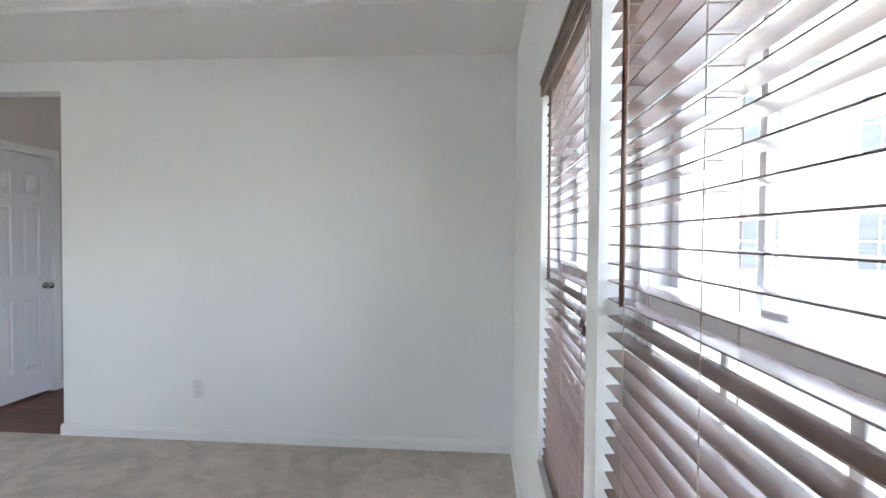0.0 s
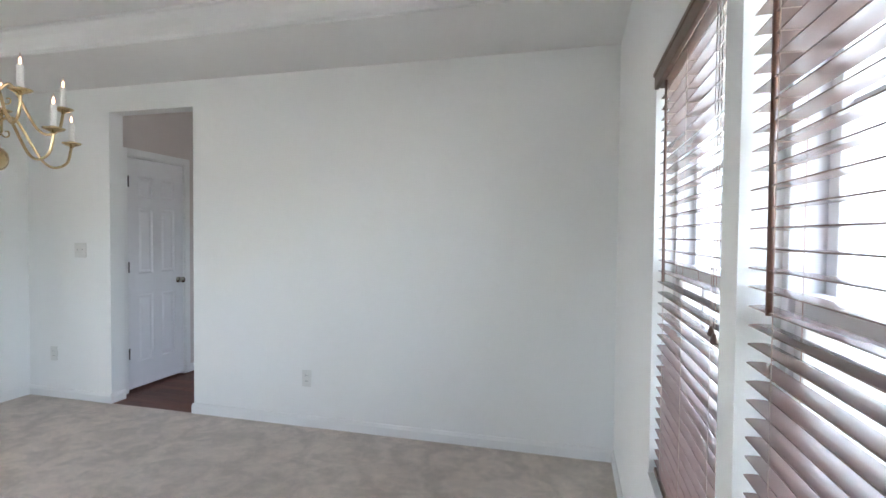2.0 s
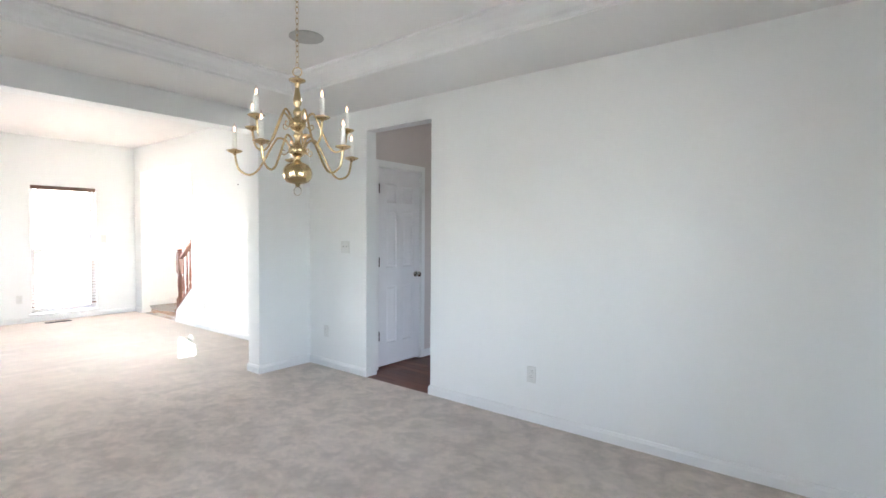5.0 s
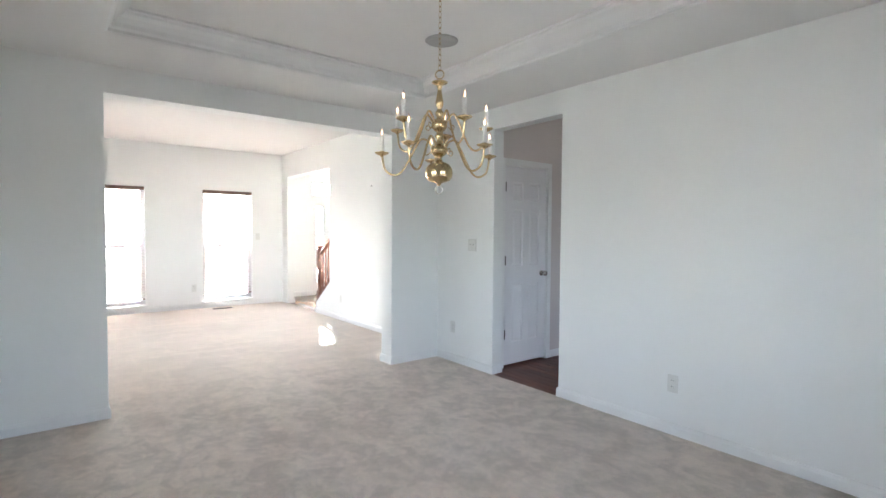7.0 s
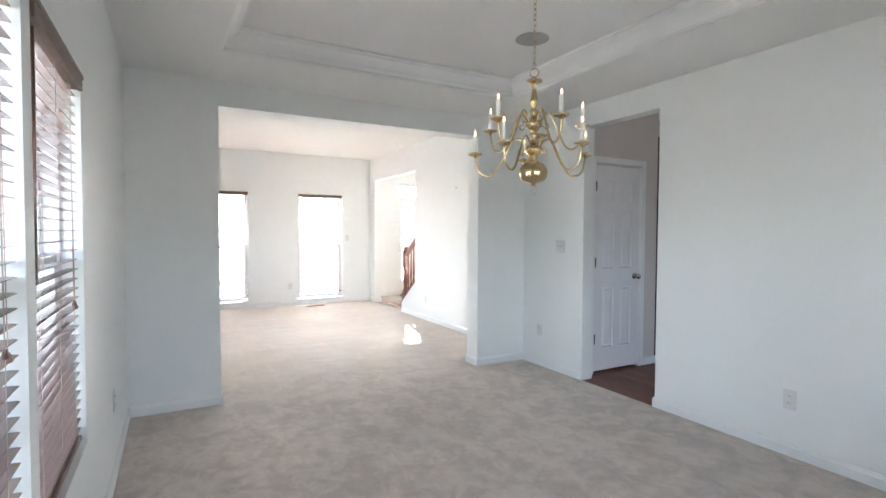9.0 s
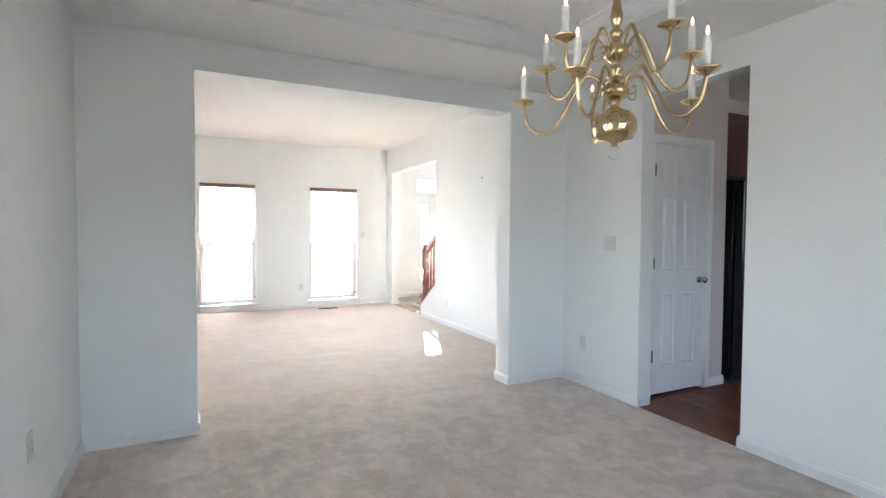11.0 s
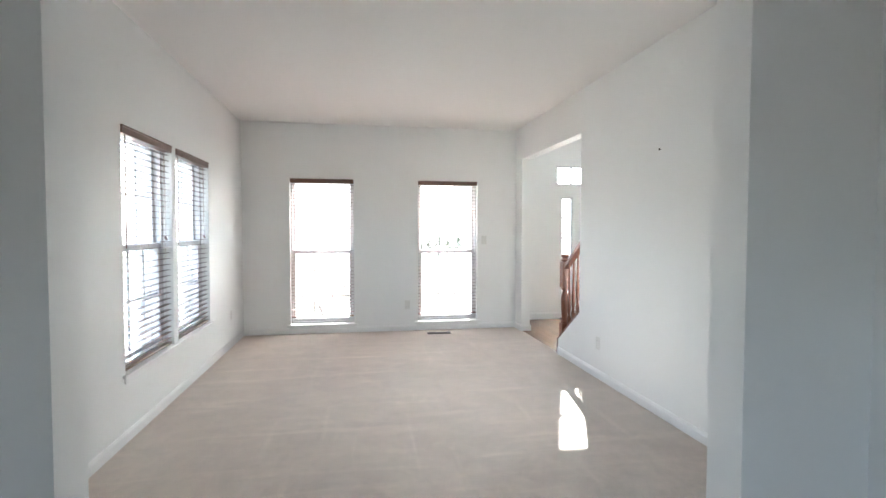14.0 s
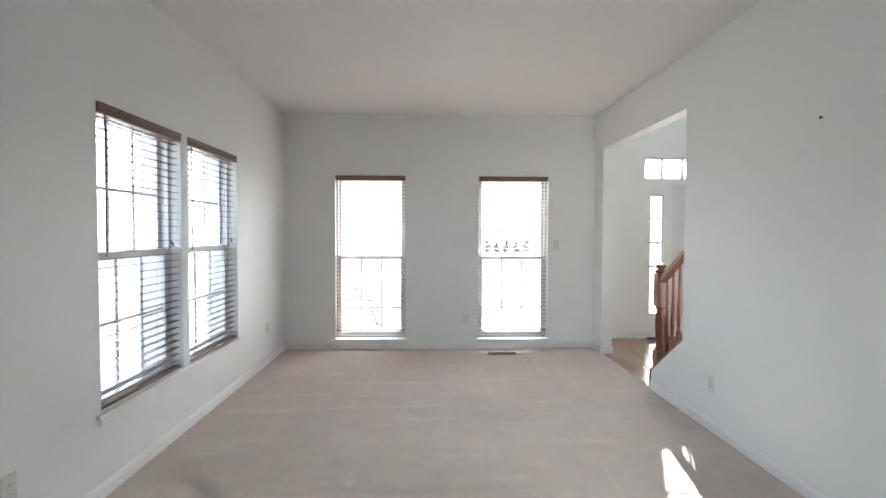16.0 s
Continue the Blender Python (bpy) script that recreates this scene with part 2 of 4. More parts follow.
def tube(points, radius, seg=8, bm=None):
    """A round tube along a smooth run of points."""
    bm = bm or bmesh.new()
    pts = [Vector(p) for p in points]
    rings = []
    up = Vector((0.3, 0.2, 1)).normalized()
    for i, p in enumerate(pts):
        d = (pts[min(i + 1, len(pts) - 1)] - pts[max(i - 1, 0)]).normalized()
        a = d.cross(up)
        if a.length < 1e-3:
            a = d.cross(Vector((1, 0, 0)))
        a.normalize()
        b = d.cross(a).normalized()
        rr = radius(i / (len(pts) - 1)) if callable(radius) else radius
        rings.append([bm.verts.new(p + rr * (math.cos(2 * math.pi * k / seg) * a + math.sin(2 * math.pi * k / seg) * b)) for k in range(seg)])
    for a, b in zip(rings, rings[1:]):
        for k in range(seg):
            bm.faces.new((a[k], a[(k + 1) % seg], b[(k + 1) % seg], b[k]))
    bm.faces.new(rings[0][::-1])
    bm.faces.new(rings[-1])
    bmesh.ops.recalc_face_normals(bm, faces=bm.faces)
    return bm


def spline(ctrl, n=10):
    """Catmull-Rom run through control points."""
    c = [Vector(p) for p in ctrl]
    c = [2 * c[0] - c[1]] + c + [2 * c[-1] - c[-2]]
    out = []
    for i in range(1, len(c) - 2):
        p0, p1, p2, p3 = c[i - 1:i + 3]
        for k in range(n):
            t = k / n
            out.append(0.5 * ((2 * p1) + (p2 - p0) * t + (2 * p0 - 5 * p1 + 4 * p2 - p3) * t * t + (3 * p1 - p0 - 3 * p2 + p3) * t ** 3))
    out.append(c[-2])
    return out


def torus(R, r, m=Matrix(), seg=20, rs=8, bm=None, arc=2 * math.pi):
    bm = bm or bmesh.new()
    full = arc > 6.28
    rings = []
    for i in range(seg if full else seg + 1):
        a = arc * i / seg
        rings.append([bm.verts.new(m @ Vector(((R + r * math.cos(2 * math.pi * k / rs)) * math.cos(a), (R + r * math.cos(2 * math.pi * k / rs)) * math.sin(a), r * math.sin(2 * math.pi * k / rs)))) for k in range(rs)])
    pairs = list(zip(rings, rings[1:])) + ([(rings[-1], rings[0])] if full else [])
    for a, b in pairs:
        for k in range(rs):
            bm.faces.new((a[k], a[(k + 1) % rs], b[(k + 1) % rs], b[k]))
    bmesh.ops.recalc_face_normals(bm, faces=bm.faces)
    return bm


def wall_mesh(axis, a0, a1, u0, u1, z0, z1, holes=()):
    """A wall from a0 to a1 through its thickness along axis, with rectangular holes (u0, u1, z0, z1) right through it."""
    us = sorted({u0, u1, *(h[0] for h in holes), *(h[1] for h in holes)})
    zs = sorted({z0, z1, *(h[2] for h in holes), *(h[3] for h in holes)})
    us, zs = [u for u in us if u0 <= u <= u1], [z for z in zs if z0 <= z <= z1]
    solid = {}
    for i in range(len(us) - 1):
        for j in range(len(zs) - 1):
            cu, cz = (us[i] + us[i + 1]) / 2, (zs[j] + zs[j + 1]) / 2
            solid[i, j] = not any(h[0] < cu < h[1] and h[2] < cz < h[3] for h in holes)
    bm = bmesh.new()

    def P(a, u, z):
        return Vector((a, u, z)) if axis == "x" else Vector((u, a, z))

    def quad(*p):
        bm.faces.new([bm.verts.new(q) for q in p])
    for (i, j), s in solid.items():
        if not s:
            continue
        ua, ub, za, zb = us[i], us[i + 1], zs[j], zs[j + 1]
        for a in (a0, a1):
            quad(P(a, ua, za), P(a, ub, za), P(a, ub, zb), P(a, ua, zb))
        if not solid.get((i - 1, j)):
            quad(P(a0, ua, za), P(a1, ua, za), P(a1, ua, zb), P(a0, ua, zb))
        if not solid.get((i + 1, j)):
            quad(P(a0, ub, za), P(a1, ub, za), P(a1, ub, zb), P(a0, ub, zb))
        if not solid.get((i, j - 1)):
            quad(P(a0, ua, za), P(a1, ua, za), P(a1, ub, za), P(a0, ub, za))
        if not solid.get((i, j + 1)):
            quad(P(a0, ua, zb), P(a1, ua, zb), P(a1, ub, zb), P(a0, ub, zb))
    bmesh.ops.remove_doubles(bm, verts=bm.verts, dist=1e-5)
    bmesh.ops.recalc_face_normals(bm, faces=bm.faces)
    return bm


def structure(name, bm, material, label, category):
    return tagged(link_mesh(name, bm, material), label, category, kind="structure")


# ---------------------------------------------------------------- plan (metres)
SOFFIT, TRAY, LRC, HEAD = 2.44, 2.57, 2.69, 2.25
DS, LS, LN = -3.478, -3.43, 0.135          # south walls, living room north wall
PX0, PX1 = -4.54, -4.725                   # partition between dining and living room
LW, FW = -9.43, -9.95                      # living room and foyer west walls
E_WIN = [(-2.045, -1.295), (-2.887, -2.137)]
EZ = (0.55, 1.862)
S_WIN = [(-1.868, -1.118), (-2.667, -1.950)]
SZ = (0.55, 1.866)
L_WIN = [(-7.10, -6.27), (-8.05, -7.19)]
LZ = (0.43, 1.985)
W_WIN = [(-2.852, -2.050), (-1.215, -0.408)]
WZ = (0.12, 1.99)
KX0, KX1 = -3.705, -2.94                   # doorway to the kitchen
KW = -3.795                                # kitchen west wall
FOY0, FOY1, FOYZ = -9.17, -7.43, 2.274     # opening to the foyer

# ---------------------------------------------------------------- floors
structure("floor_carpet", B(PX1 - 6, 0.3, -3.8, 0.0, -0.12, 0.0), M_CARPET, "beige cut pile carpet with footprints and vacuum marks", "carpet")
structure("floor_carpet_edge", B(-9.6, PX0, 0.0, LN + 0.02, -0.12, 0.0), M_CARPET, "beige carpet strip along the north wall", "carpet")

# ---------------------------------------------------------------- walls
structure("wall_east", wall_mesh("x", 0.0, 0.22, -3.7, 0.3, -0.1, 2.9, [(a, b, *EZ) for a, b in E_WIN]), M_WALL, "white painted wall with two windows in the dining room", "wall")
structure("wall_south_dining", wall_mesh("y", DS, DS - 0.22, (PX0 + PX1) / 2, 0.0, -0.1, 2.9, [(a, b, *SZ) for a, b in S_WIN]), M_WALL, "white painted dining room wall with two windows", "wall")
structure("wall_south_living", wall_mesh("y", LS, LS - 0.268, -9.65, (PX0 + PX1) / 2, -0.1, 2.9, [(a, b, *LZ) for a, b in L_WIN]), M_WALL, "white painted living room wall with two windows", "wall")
structure("wall_north_dining", wall_mesh("y", 0.0, 0.12, PX0, 0.0, -0.1, 2.9, [(KX0, KX1, -0.2, HEAD)]), M_WALL, "white painted wall with a doorway to the kitchen", "wall")
structure("wall_partition", wall_mesh("x", PX1, PX0, DS, LN - 0.001, -0.1, 2.9, [(-2.882, -0.570, -0.2, HEAD)]), M_WALL, "white painted wall with a wide cased opening", "wall")
structure("wall_west_living", wall_mesh("x", LW, LW - 0.22, LS, LN + 0.06, -0.1, 2.9, [(a, b, *WZ) for a, b in W_WIN]), M_WALL, "white painted wall with two tall windows", "wall")


def north_living():
    bm = wall_mesh("y", LN, LN + 0.12, LW, -4.56, -0.1, 5.3, [(FOY0, FOY1, -0.2, FOYZ)])
    # knee wall under the stair rail, with a sloping top
    top = [(FOY1, 0.53), (-7.935, 0.162), (-7.935, -0.1), (FOY1, -0.1)]
    f = [bm.verts.new((x, LN, z)) for x, z in top]
    g = [bm.verts.new((x, LN + 0.12, z)) for x, z in top]
    bm.faces.new(f), bm.faces.new(g[::-1])
    for i in range(4):
        j = (i + 1) % 4
        bm.faces.new((f[i], g[i], g[j], f[j]))
    bmesh.ops.recalc_face_normals(bm, faces=bm.faces)
    return bm


structure("wall_north_living", north_living(), M_WALL, "white painted wall with an opening to the foyer and a sloping knee wall", "wall")

# ---------------------------------------------------------------- ceilings
structure("ceiling_living", B(-9.65, (PX0 + PX1) / 2, -3.7, LN + 0.06, LRC, LRC + 0.2), M_CEIL, "flat white ceiling of the living room", "ceiling")
TX0, TX1, TY0, TY1 = -3.87, -0.56, -2.915, -0.66


def tray():
    bm = bmesh.new()
    for x0, x1, y0, y1 in ((PX0 - 0.02, TX0, DS - 0.02, 0.02), (TX1, 0.02, DS - 0.02, 0.02), (TX0, TX1, DS - 0.02, TY0), (TX0, TX1, TY1, 0.02)):
        box(bm, x0, x1, y0, y1, SOFFIT, TRAY + 0.2)
    box(bm, TX0, TX1, TY0, TY1, TRAY, TRAY + 0.2)
    return bm


structure("ceiling_dining", tray(), M_CEIL, "grey-white tray ceiling of the dining room", "ceiling")


def sweep_rect(profile, x0, x1, y0, y1):
    """A moulding swept round the inside of a rectangle; profile of (inward, height)."""
    bm = bmesh.new()
    corners = ((x0, y0, 1, 1), (x1, y0, -1, 1), (x1, y1, -1, -1), (x0, y1, 1, -1))
    rings = [[bm.verts.new((x + sx * i, y + sy * i, z)) for i, z in profile] for x, y, sx, sy in corners]
    for k in range(4):
        a, b = rings[k], rings[(k + 1) % 4]
        for i in range(len(profile)):
            j = (i + 1) % len(profile)
            bm.faces.new((a[i], b[i], b[j], a[j]))
    bmesh.ops.recalc_face_normals(bm, faces=bm.faces)
    return bm


crown = [(-0.001, SOFFIT + 0.004), (0.012, SOFFIT + 0.004), (0.014, SOFFIT + 0.022), (0.030, SOFFIT + 0.034), (0.040, SOFFIT + 0.055), (0.062, SOFFIT + 0.082), (0.088, SOFFIT + 0.098), (0.094, SOFFIT + 0.112), (0.108, SOFFIT + 0.116), (0.108, TRAY + 0.001), (-0.001, TRAY + 0.001)]
structure("trim_crown_moulding", sweep_rect(crown, TX0, TX1, TY0, TY1), M_TRIM, "white crown moulding inside the tray ceiling", "moulding")


# ---------------------------------------------------------------- baseboards
def baseboard(x0, y0, x1, y1, nx, ny, h=0.075, t=0.013):
    """A board along a wall face; (nx, ny) points into the room."""
    prof = [(0.0, 0.0), (t, 0.0), (t, h - 0.022), (t - 0.004, h - 0.012), (t - 0.006, h - 0.004), (t - 0.009, h), (0.0, h)]
    bm = bmesh.new()
    a = [bm.verts.new((x0 + nx * d, y0 + ny * d, z + 0.001)) for d, z in prof]
    b = [bm.verts.new((x1 + nx * d, y1 + ny * d, z + 0.001)) for d, z in prof]
    for i in range(len(prof)):
        j = (i + 1) % len(prof)
        bm.faces.new((a[i], b[i], b[j], a[j]))
    bm.faces.new(a[::-1]), bm.faces.new(b)
    bmesh.ops.recalc_face_normals(bm, faces=bm.faces)
    structure("baseboard", bm, M_TRIM, "white painted baseboard along the wall", "baseboard")


T = 0.013
baseboard(KX1, 0, 0, 0, 0, -1)
baseboard(PX0, 0, KX0, 0, 0, -1)
baseboard(KX0, 0.12 + 0.0, KX0, -T, 1, 0)
baseboard(KX1, 0.12, KX1, -T, -1, 0)
baseboard(0, DS, 0, 0, -1, 0)
baseboard(PX0, DS, 0, DS, 0, 1)
baseboard(PX0, DS, PX0, -2.882, 1, 0)
baseboard(PX0, -0.57, PX0, 0, 1, 0)
baseboard(PX1 - T, -2.882, PX0 + T, -2.882, 0, 1)
baseboard(PX1 - T, -0.57, PX0 + T, -0.57, 0, -1)
baseboard(PX1, LS, PX1, -2.882, -1, 0)
baseboard(PX1, -0.57, PX1, LN, -1, 0)
baseboard(LW, LS, PX1, LS, 0, 1)
baseboard(LW, LS, LW, LN, 1, 0)
baseboard(-7.935, LN, PX1, LN, 0, -1)
baseboard(LW, LN, FOY0, LN, 0, -1)
baseboard(FOY0, LN - T, FOY0, LN + 0.12 + T, 1, 0)


# ---------------------------------------------------------------- windows and blinds
def window(name, place, w, z0, z1, depth, rows, cols, label, lift=0.0):
    """A double-hung window; local x runs to the right seen from inside, y outwards, z up from the floor."""
    win = tagged(new(name), label, "window", kind="structure")
    win.matrix_world = place
    h = w / 2
    f0, f1, fw = depth - 0.142, depth - 0.052, 0.024
    bm = bmesh.new()
    box(bm, -h, -h + fw, f0, f1, z0, z1, 0.003), box(bm, h - fw, h, f0, f1, z0, z1, 0.003)
    box(bm, -h + fw, h - fw, f0, f1, z1 - fw, z1, 0.003), box(bm, -h + fw, h - fw, f0, f1, z0, z0 + fw, 0.003)
    part("window_frame", bm, M_VINYL, win)
    mid = (z0 + z1) / 2 + lift
    for nm, y0, a, b, top, low in (("upper_sash", f0 + 0.050, mid - 0.022, z1 - fw, 0.034, 0.040), ("lower_sash", f0 + 0.010, z0 + fw, mid + 0.024, 0.046, 0.044)):
        y1 = y0 + 0.036
        s, x0, x1 = 0.034, -h + fw, h - fw
        bm = bmesh.new()
        box(bm, x0, x0 + s, y0, y1, a, b, 0.003), box(bm, x1 - s, x1, y0, y1, a, b, 0.003)
        box(bm, x0 + s, x1 - s, y0, y1, a, a + low, 0.003), box(bm, x0 + s, x1 - s, y0, y1, b - top, b, 0.003)
        if nm == "lower_sash":
            box(bm, x0 + s, x1 - s, y0 - 0.006, y0 + 0.004, b - 0.012, b - 0.001, 0.002)
        sash = part(nm, bm, M_VINYL, win)
        ym = (y0 + y1) / 2
        g = part("pane", B(x0 + s - 0.004, x1 - s + 0.004, ym - 0.002, ym + 0.002, a + low - 0.004, b - top + 0.004), M_CLEAR, sash, "clear window glass")
        g.visible_shadow = False
        for c in range(1, cols):
            xc = x0 + s + (x1 - x0 - 2 * s) * c / cols
            part("muntin", B(xc - 0.008, xc + 0.008, ym - 0.006, ym + 0.006, a + low, b - top, 0.002), M_VINYL, sash)
        for r in range(1, rows):
            zc = a + low + (b - a - low - top) * r / rows
            part("muntin", B(x0 + s, x1 - s, ym - 0.005, ym + 0.005, zc - 0.008, zc + 0.008, 0.002), M_VINYL, sash)
    part("insect_screen", B(-h + fw - 0.004, h - fw + 0.004, f1 - 0.016, f1 - 0.0145, z0 + fw - 0.004, mid), M_SCREEN, win, "fine grey insect screen")
    part("sash_lock", B(-0.024, 0.024, f0 + 0.018, f0 + 0.040, mid + 0.0235, mid + 0.032, 0.003), M_VINYL, win, "white sash lock")
    return win


def slat_mesh(w, d):
    bm = bmesh.new()
    n = 6
    rows = []
    for x in (-w / 2, w / 2):
        top = [bm.verts.new((x, -d / 2 + d * k / n, 0.0010 + 0.0014 * (1 - (2 * k / n - 1) ** 2))) for k in range(n + 1)]
        bot = [bm.verts.new((x, -d / 2 + d * k / n, -0.0010 + 0.0014 * (1 - (2 * k / n - 1) ** 2))) for k in range(n + 1)]
        rows.append(top + bot[::-1])
    a, b = rows
    for i in range(len(a)):
        j = (i + 1) % len(a)
        bm.faces.new((a[i], b[i], b[j], a[j]))
    bm.faces.new(a[::-1]), bm.faces.new(b)
    bmesh.ops.recalc_face_normals(bm, faces=bm.faces)
    me = bpy.data.meshes.new("slat")
    bm.to_mesh(me)
    bm.free()
    me.materials.append(M_SLAT)
    return me


def blind(place, w, z0, z1, label, tilt=0.0, pitch=0.0343, wand=0.66, cord=0.70, deep=0.0348, drop=0.0):
    """A wooden slat blind hung inside a window recess; it reaches from z1 down to z0."""
    bl = tagged(new("window_blind"), label, "window blind", group="wooden window blinds")
    bl.matrix_world = place @ Matrix.Translation((0, 0.002, 0))
    h = w / 2 - 0.006
    bm = B(-h, h, -0.010, 0.004, z1 - 0.056, z1 - 0.002, 0.003)
    box(bm, -h, h, -0.014, -0.008, z1 - 0.016, z1 - 0.002, 0.002)
    part("valance", bm, M_WOODTRIM, bl, "dark brown wooden valance")
    part("headrail", B(-h, h, 0.006, 0.062, z1 - 0.052, z1 - 0.004, 0.003), M_WOODTRIM, bl)
    me = slat_mesh(2 * h - 0.006, deep)
    yc = 0.012 + deep / 2
    z = z1 - 0.076 - drop
    rnd = random.Random(int(1000 * (w + z0)))
    while z > z0 + 0.045:
        s = new("slat", me)
        s.parent = bl
        s.matrix_basis = pose(0, yc + rnd.uniform(-0.0008, 0.0008), z, tilt + rnd.uniform(-0.8, 0.8), rnd.uniform(-0.1, 0.1), 0)
        z -= pitch
    part("bottom_rail", B(-h + 0.003, h - 0.003, yc - deep / 2 - 0.0016, yc + deep / 2 + 0.0016, z0 + 0.006, z0 + 0.024, 0.004), M_WOODTRIM, bl)
    for x in (-h + 0.105, 0.0, h - 0.105):
        bm = bmesh.new()
        for y in (yc - deep / 2 - 0.0008, yc + deep / 2 + 0.0008):
            tube([(x, y, z1 - 0.06), (x, y, (z0 + z1) / 2), (x, y, z0 + 0.02)], 0.0008, 5, bm)
        zz = z1 - 0.076 - drop
        while zz > z0 + 0.045:
            box(bm, x - 0.0007, x + 0.0007, yc - deep / 2 - 0.0008, yc + deep / 2 + 0.0008, zz - 0.0034, zz - 0.0022)
            zz -= pitch
        part("ladder_cord", bm, M_CORD, bl)
    wx = -h + 0.085
    part("wand", tube([(wx, 0.012, z1 - 0.052), (wx, 0.013, z1 - 0.4), (wx - 0.002, 0.014, z1 - 0.075 - wand)], 0.0046, 8), M_WAND, bl, "brown tilt wand", True)
    for k, dx in enumerate((0.0, 0.019)):
        cx = h - 0.10 + dx
        zb = z1 - cord - 0.012 * k
        c = part("lift_cord", tube([(cx, 0.016, z1 - 0.05), (cx + 0.002, 0.015, z1 - 0.4), (cx + 0.002 * k, 0.013, zb)], 0.0011, 5), M_CORD, bl)
        part("tassel", lathe([(0.002, 0.0), (0.0045, -0.003), (0.0058, -0.009), (0.0078, -0.017), (0.0074, -0.020), (0.003, -0.022)], 12, m=Matrix.Translation((cx + 0.002 * k, 0.012, zb))), M_WAND, c, "turned wooden tassel", True)
    return bl


def at_east(a, b):
    return pose(0, (a + b) / 2, 0, 0, 0, -90), b - a


def at_south(a, b, y):
    return pose((a + b) / 2, y, 0, 0, 0, 180), b - a


def at_west(a, b):
    return pose(LW, (a + b) / 2, 0, 0, 0, 90), b - a


wins = []
for k, (a, b) in enumerate(E_WIN):
    wins.append((*at_east(a, b), EZ, 0.205, 2, "dining room window with raised muntins beside the corner"))
for a, b in S_WIN:
    wins.append((*at_south(a, b, DS), SZ, 0.205, 2, "dining room window over a painted sill"))
for a, b in L_WIN:
    wins.append((*at_south(a, b, LS), LZ, 0.215, 2, "living room window on the side wall"))
for a, b in W_WIN:
    wins.append((*at_west(a, b), WZ, 0.215, 3, "tall living room window near the floor"))
for k, (place, w, (z0, z1), d, rows, label) in enumerate(wins):
    window(f"window_{k + 1}", place, w, z0, z1, d, rows, 3, "white vinyl double-hung " + label, 0.016 if k < 2 else 0.0)
    blind(place, w, z0 if k < 6 else z0 + 0.08, z1, "open brown wooden slat blind in the " + label.split(" with")[0].split(" over")[0].split(" on ")[0].split(" near")[0], wand=(0.595, 0.57, 0.60, 0.60)[k] if k < 4 else 0.7, drop=(0.011, -0.0165)[k] if k < 2 else 0.0, pitch=(0.0347, 0.0306, 0.0340, 0.0340)[k] if k < 4 else 0.0445, deep=0.0348 if k < 4 else 0.043 if k < 6 else 0.0475, cord=0.71 if k < 2 else 0.79 if k < 4 else 0.70)


def sill(place, w, z0, label, out=0.024, horn=0.045):
    bm = B(-w / 2 - horn, w / 2 + horn, -out, 0.0, z0 - 0.024, z0 - 0.001, min(0.006, out * 0.3))
    if out > 0.01:
        box(bm, -w / 2 - 0.02, w / 2 + 0.02, -0.012, 0.0, z0 - 0.062, z0 - 0.0235, 0.003)
    ob = structure("trim_window_sill", bm, M_TRIM, label, "window sill")
    ob.matrix_world = place


sill(pose(0, -2.091, 0, 0, 0, -90), 1.60, EZ[0], "white painted sill edge under the paired windows", 0.005, 0.0)
sill(pose(-1.8925, DS, 0, 0, 0, 180), 1.549, SZ[0], "white painted sill edge under the paired windows", 0.005, 0.0)
sill(pose(-7.16, LS, 0, 0, 0, 180), 1.78, LZ[0], "white painted sill under the paired windows")
for a, b in W_WIN:
    sill(pose(LW, (a + b) / 2, 0, 0, 0, 90), b - a, WZ[0], "white painted sill close to the carpet")


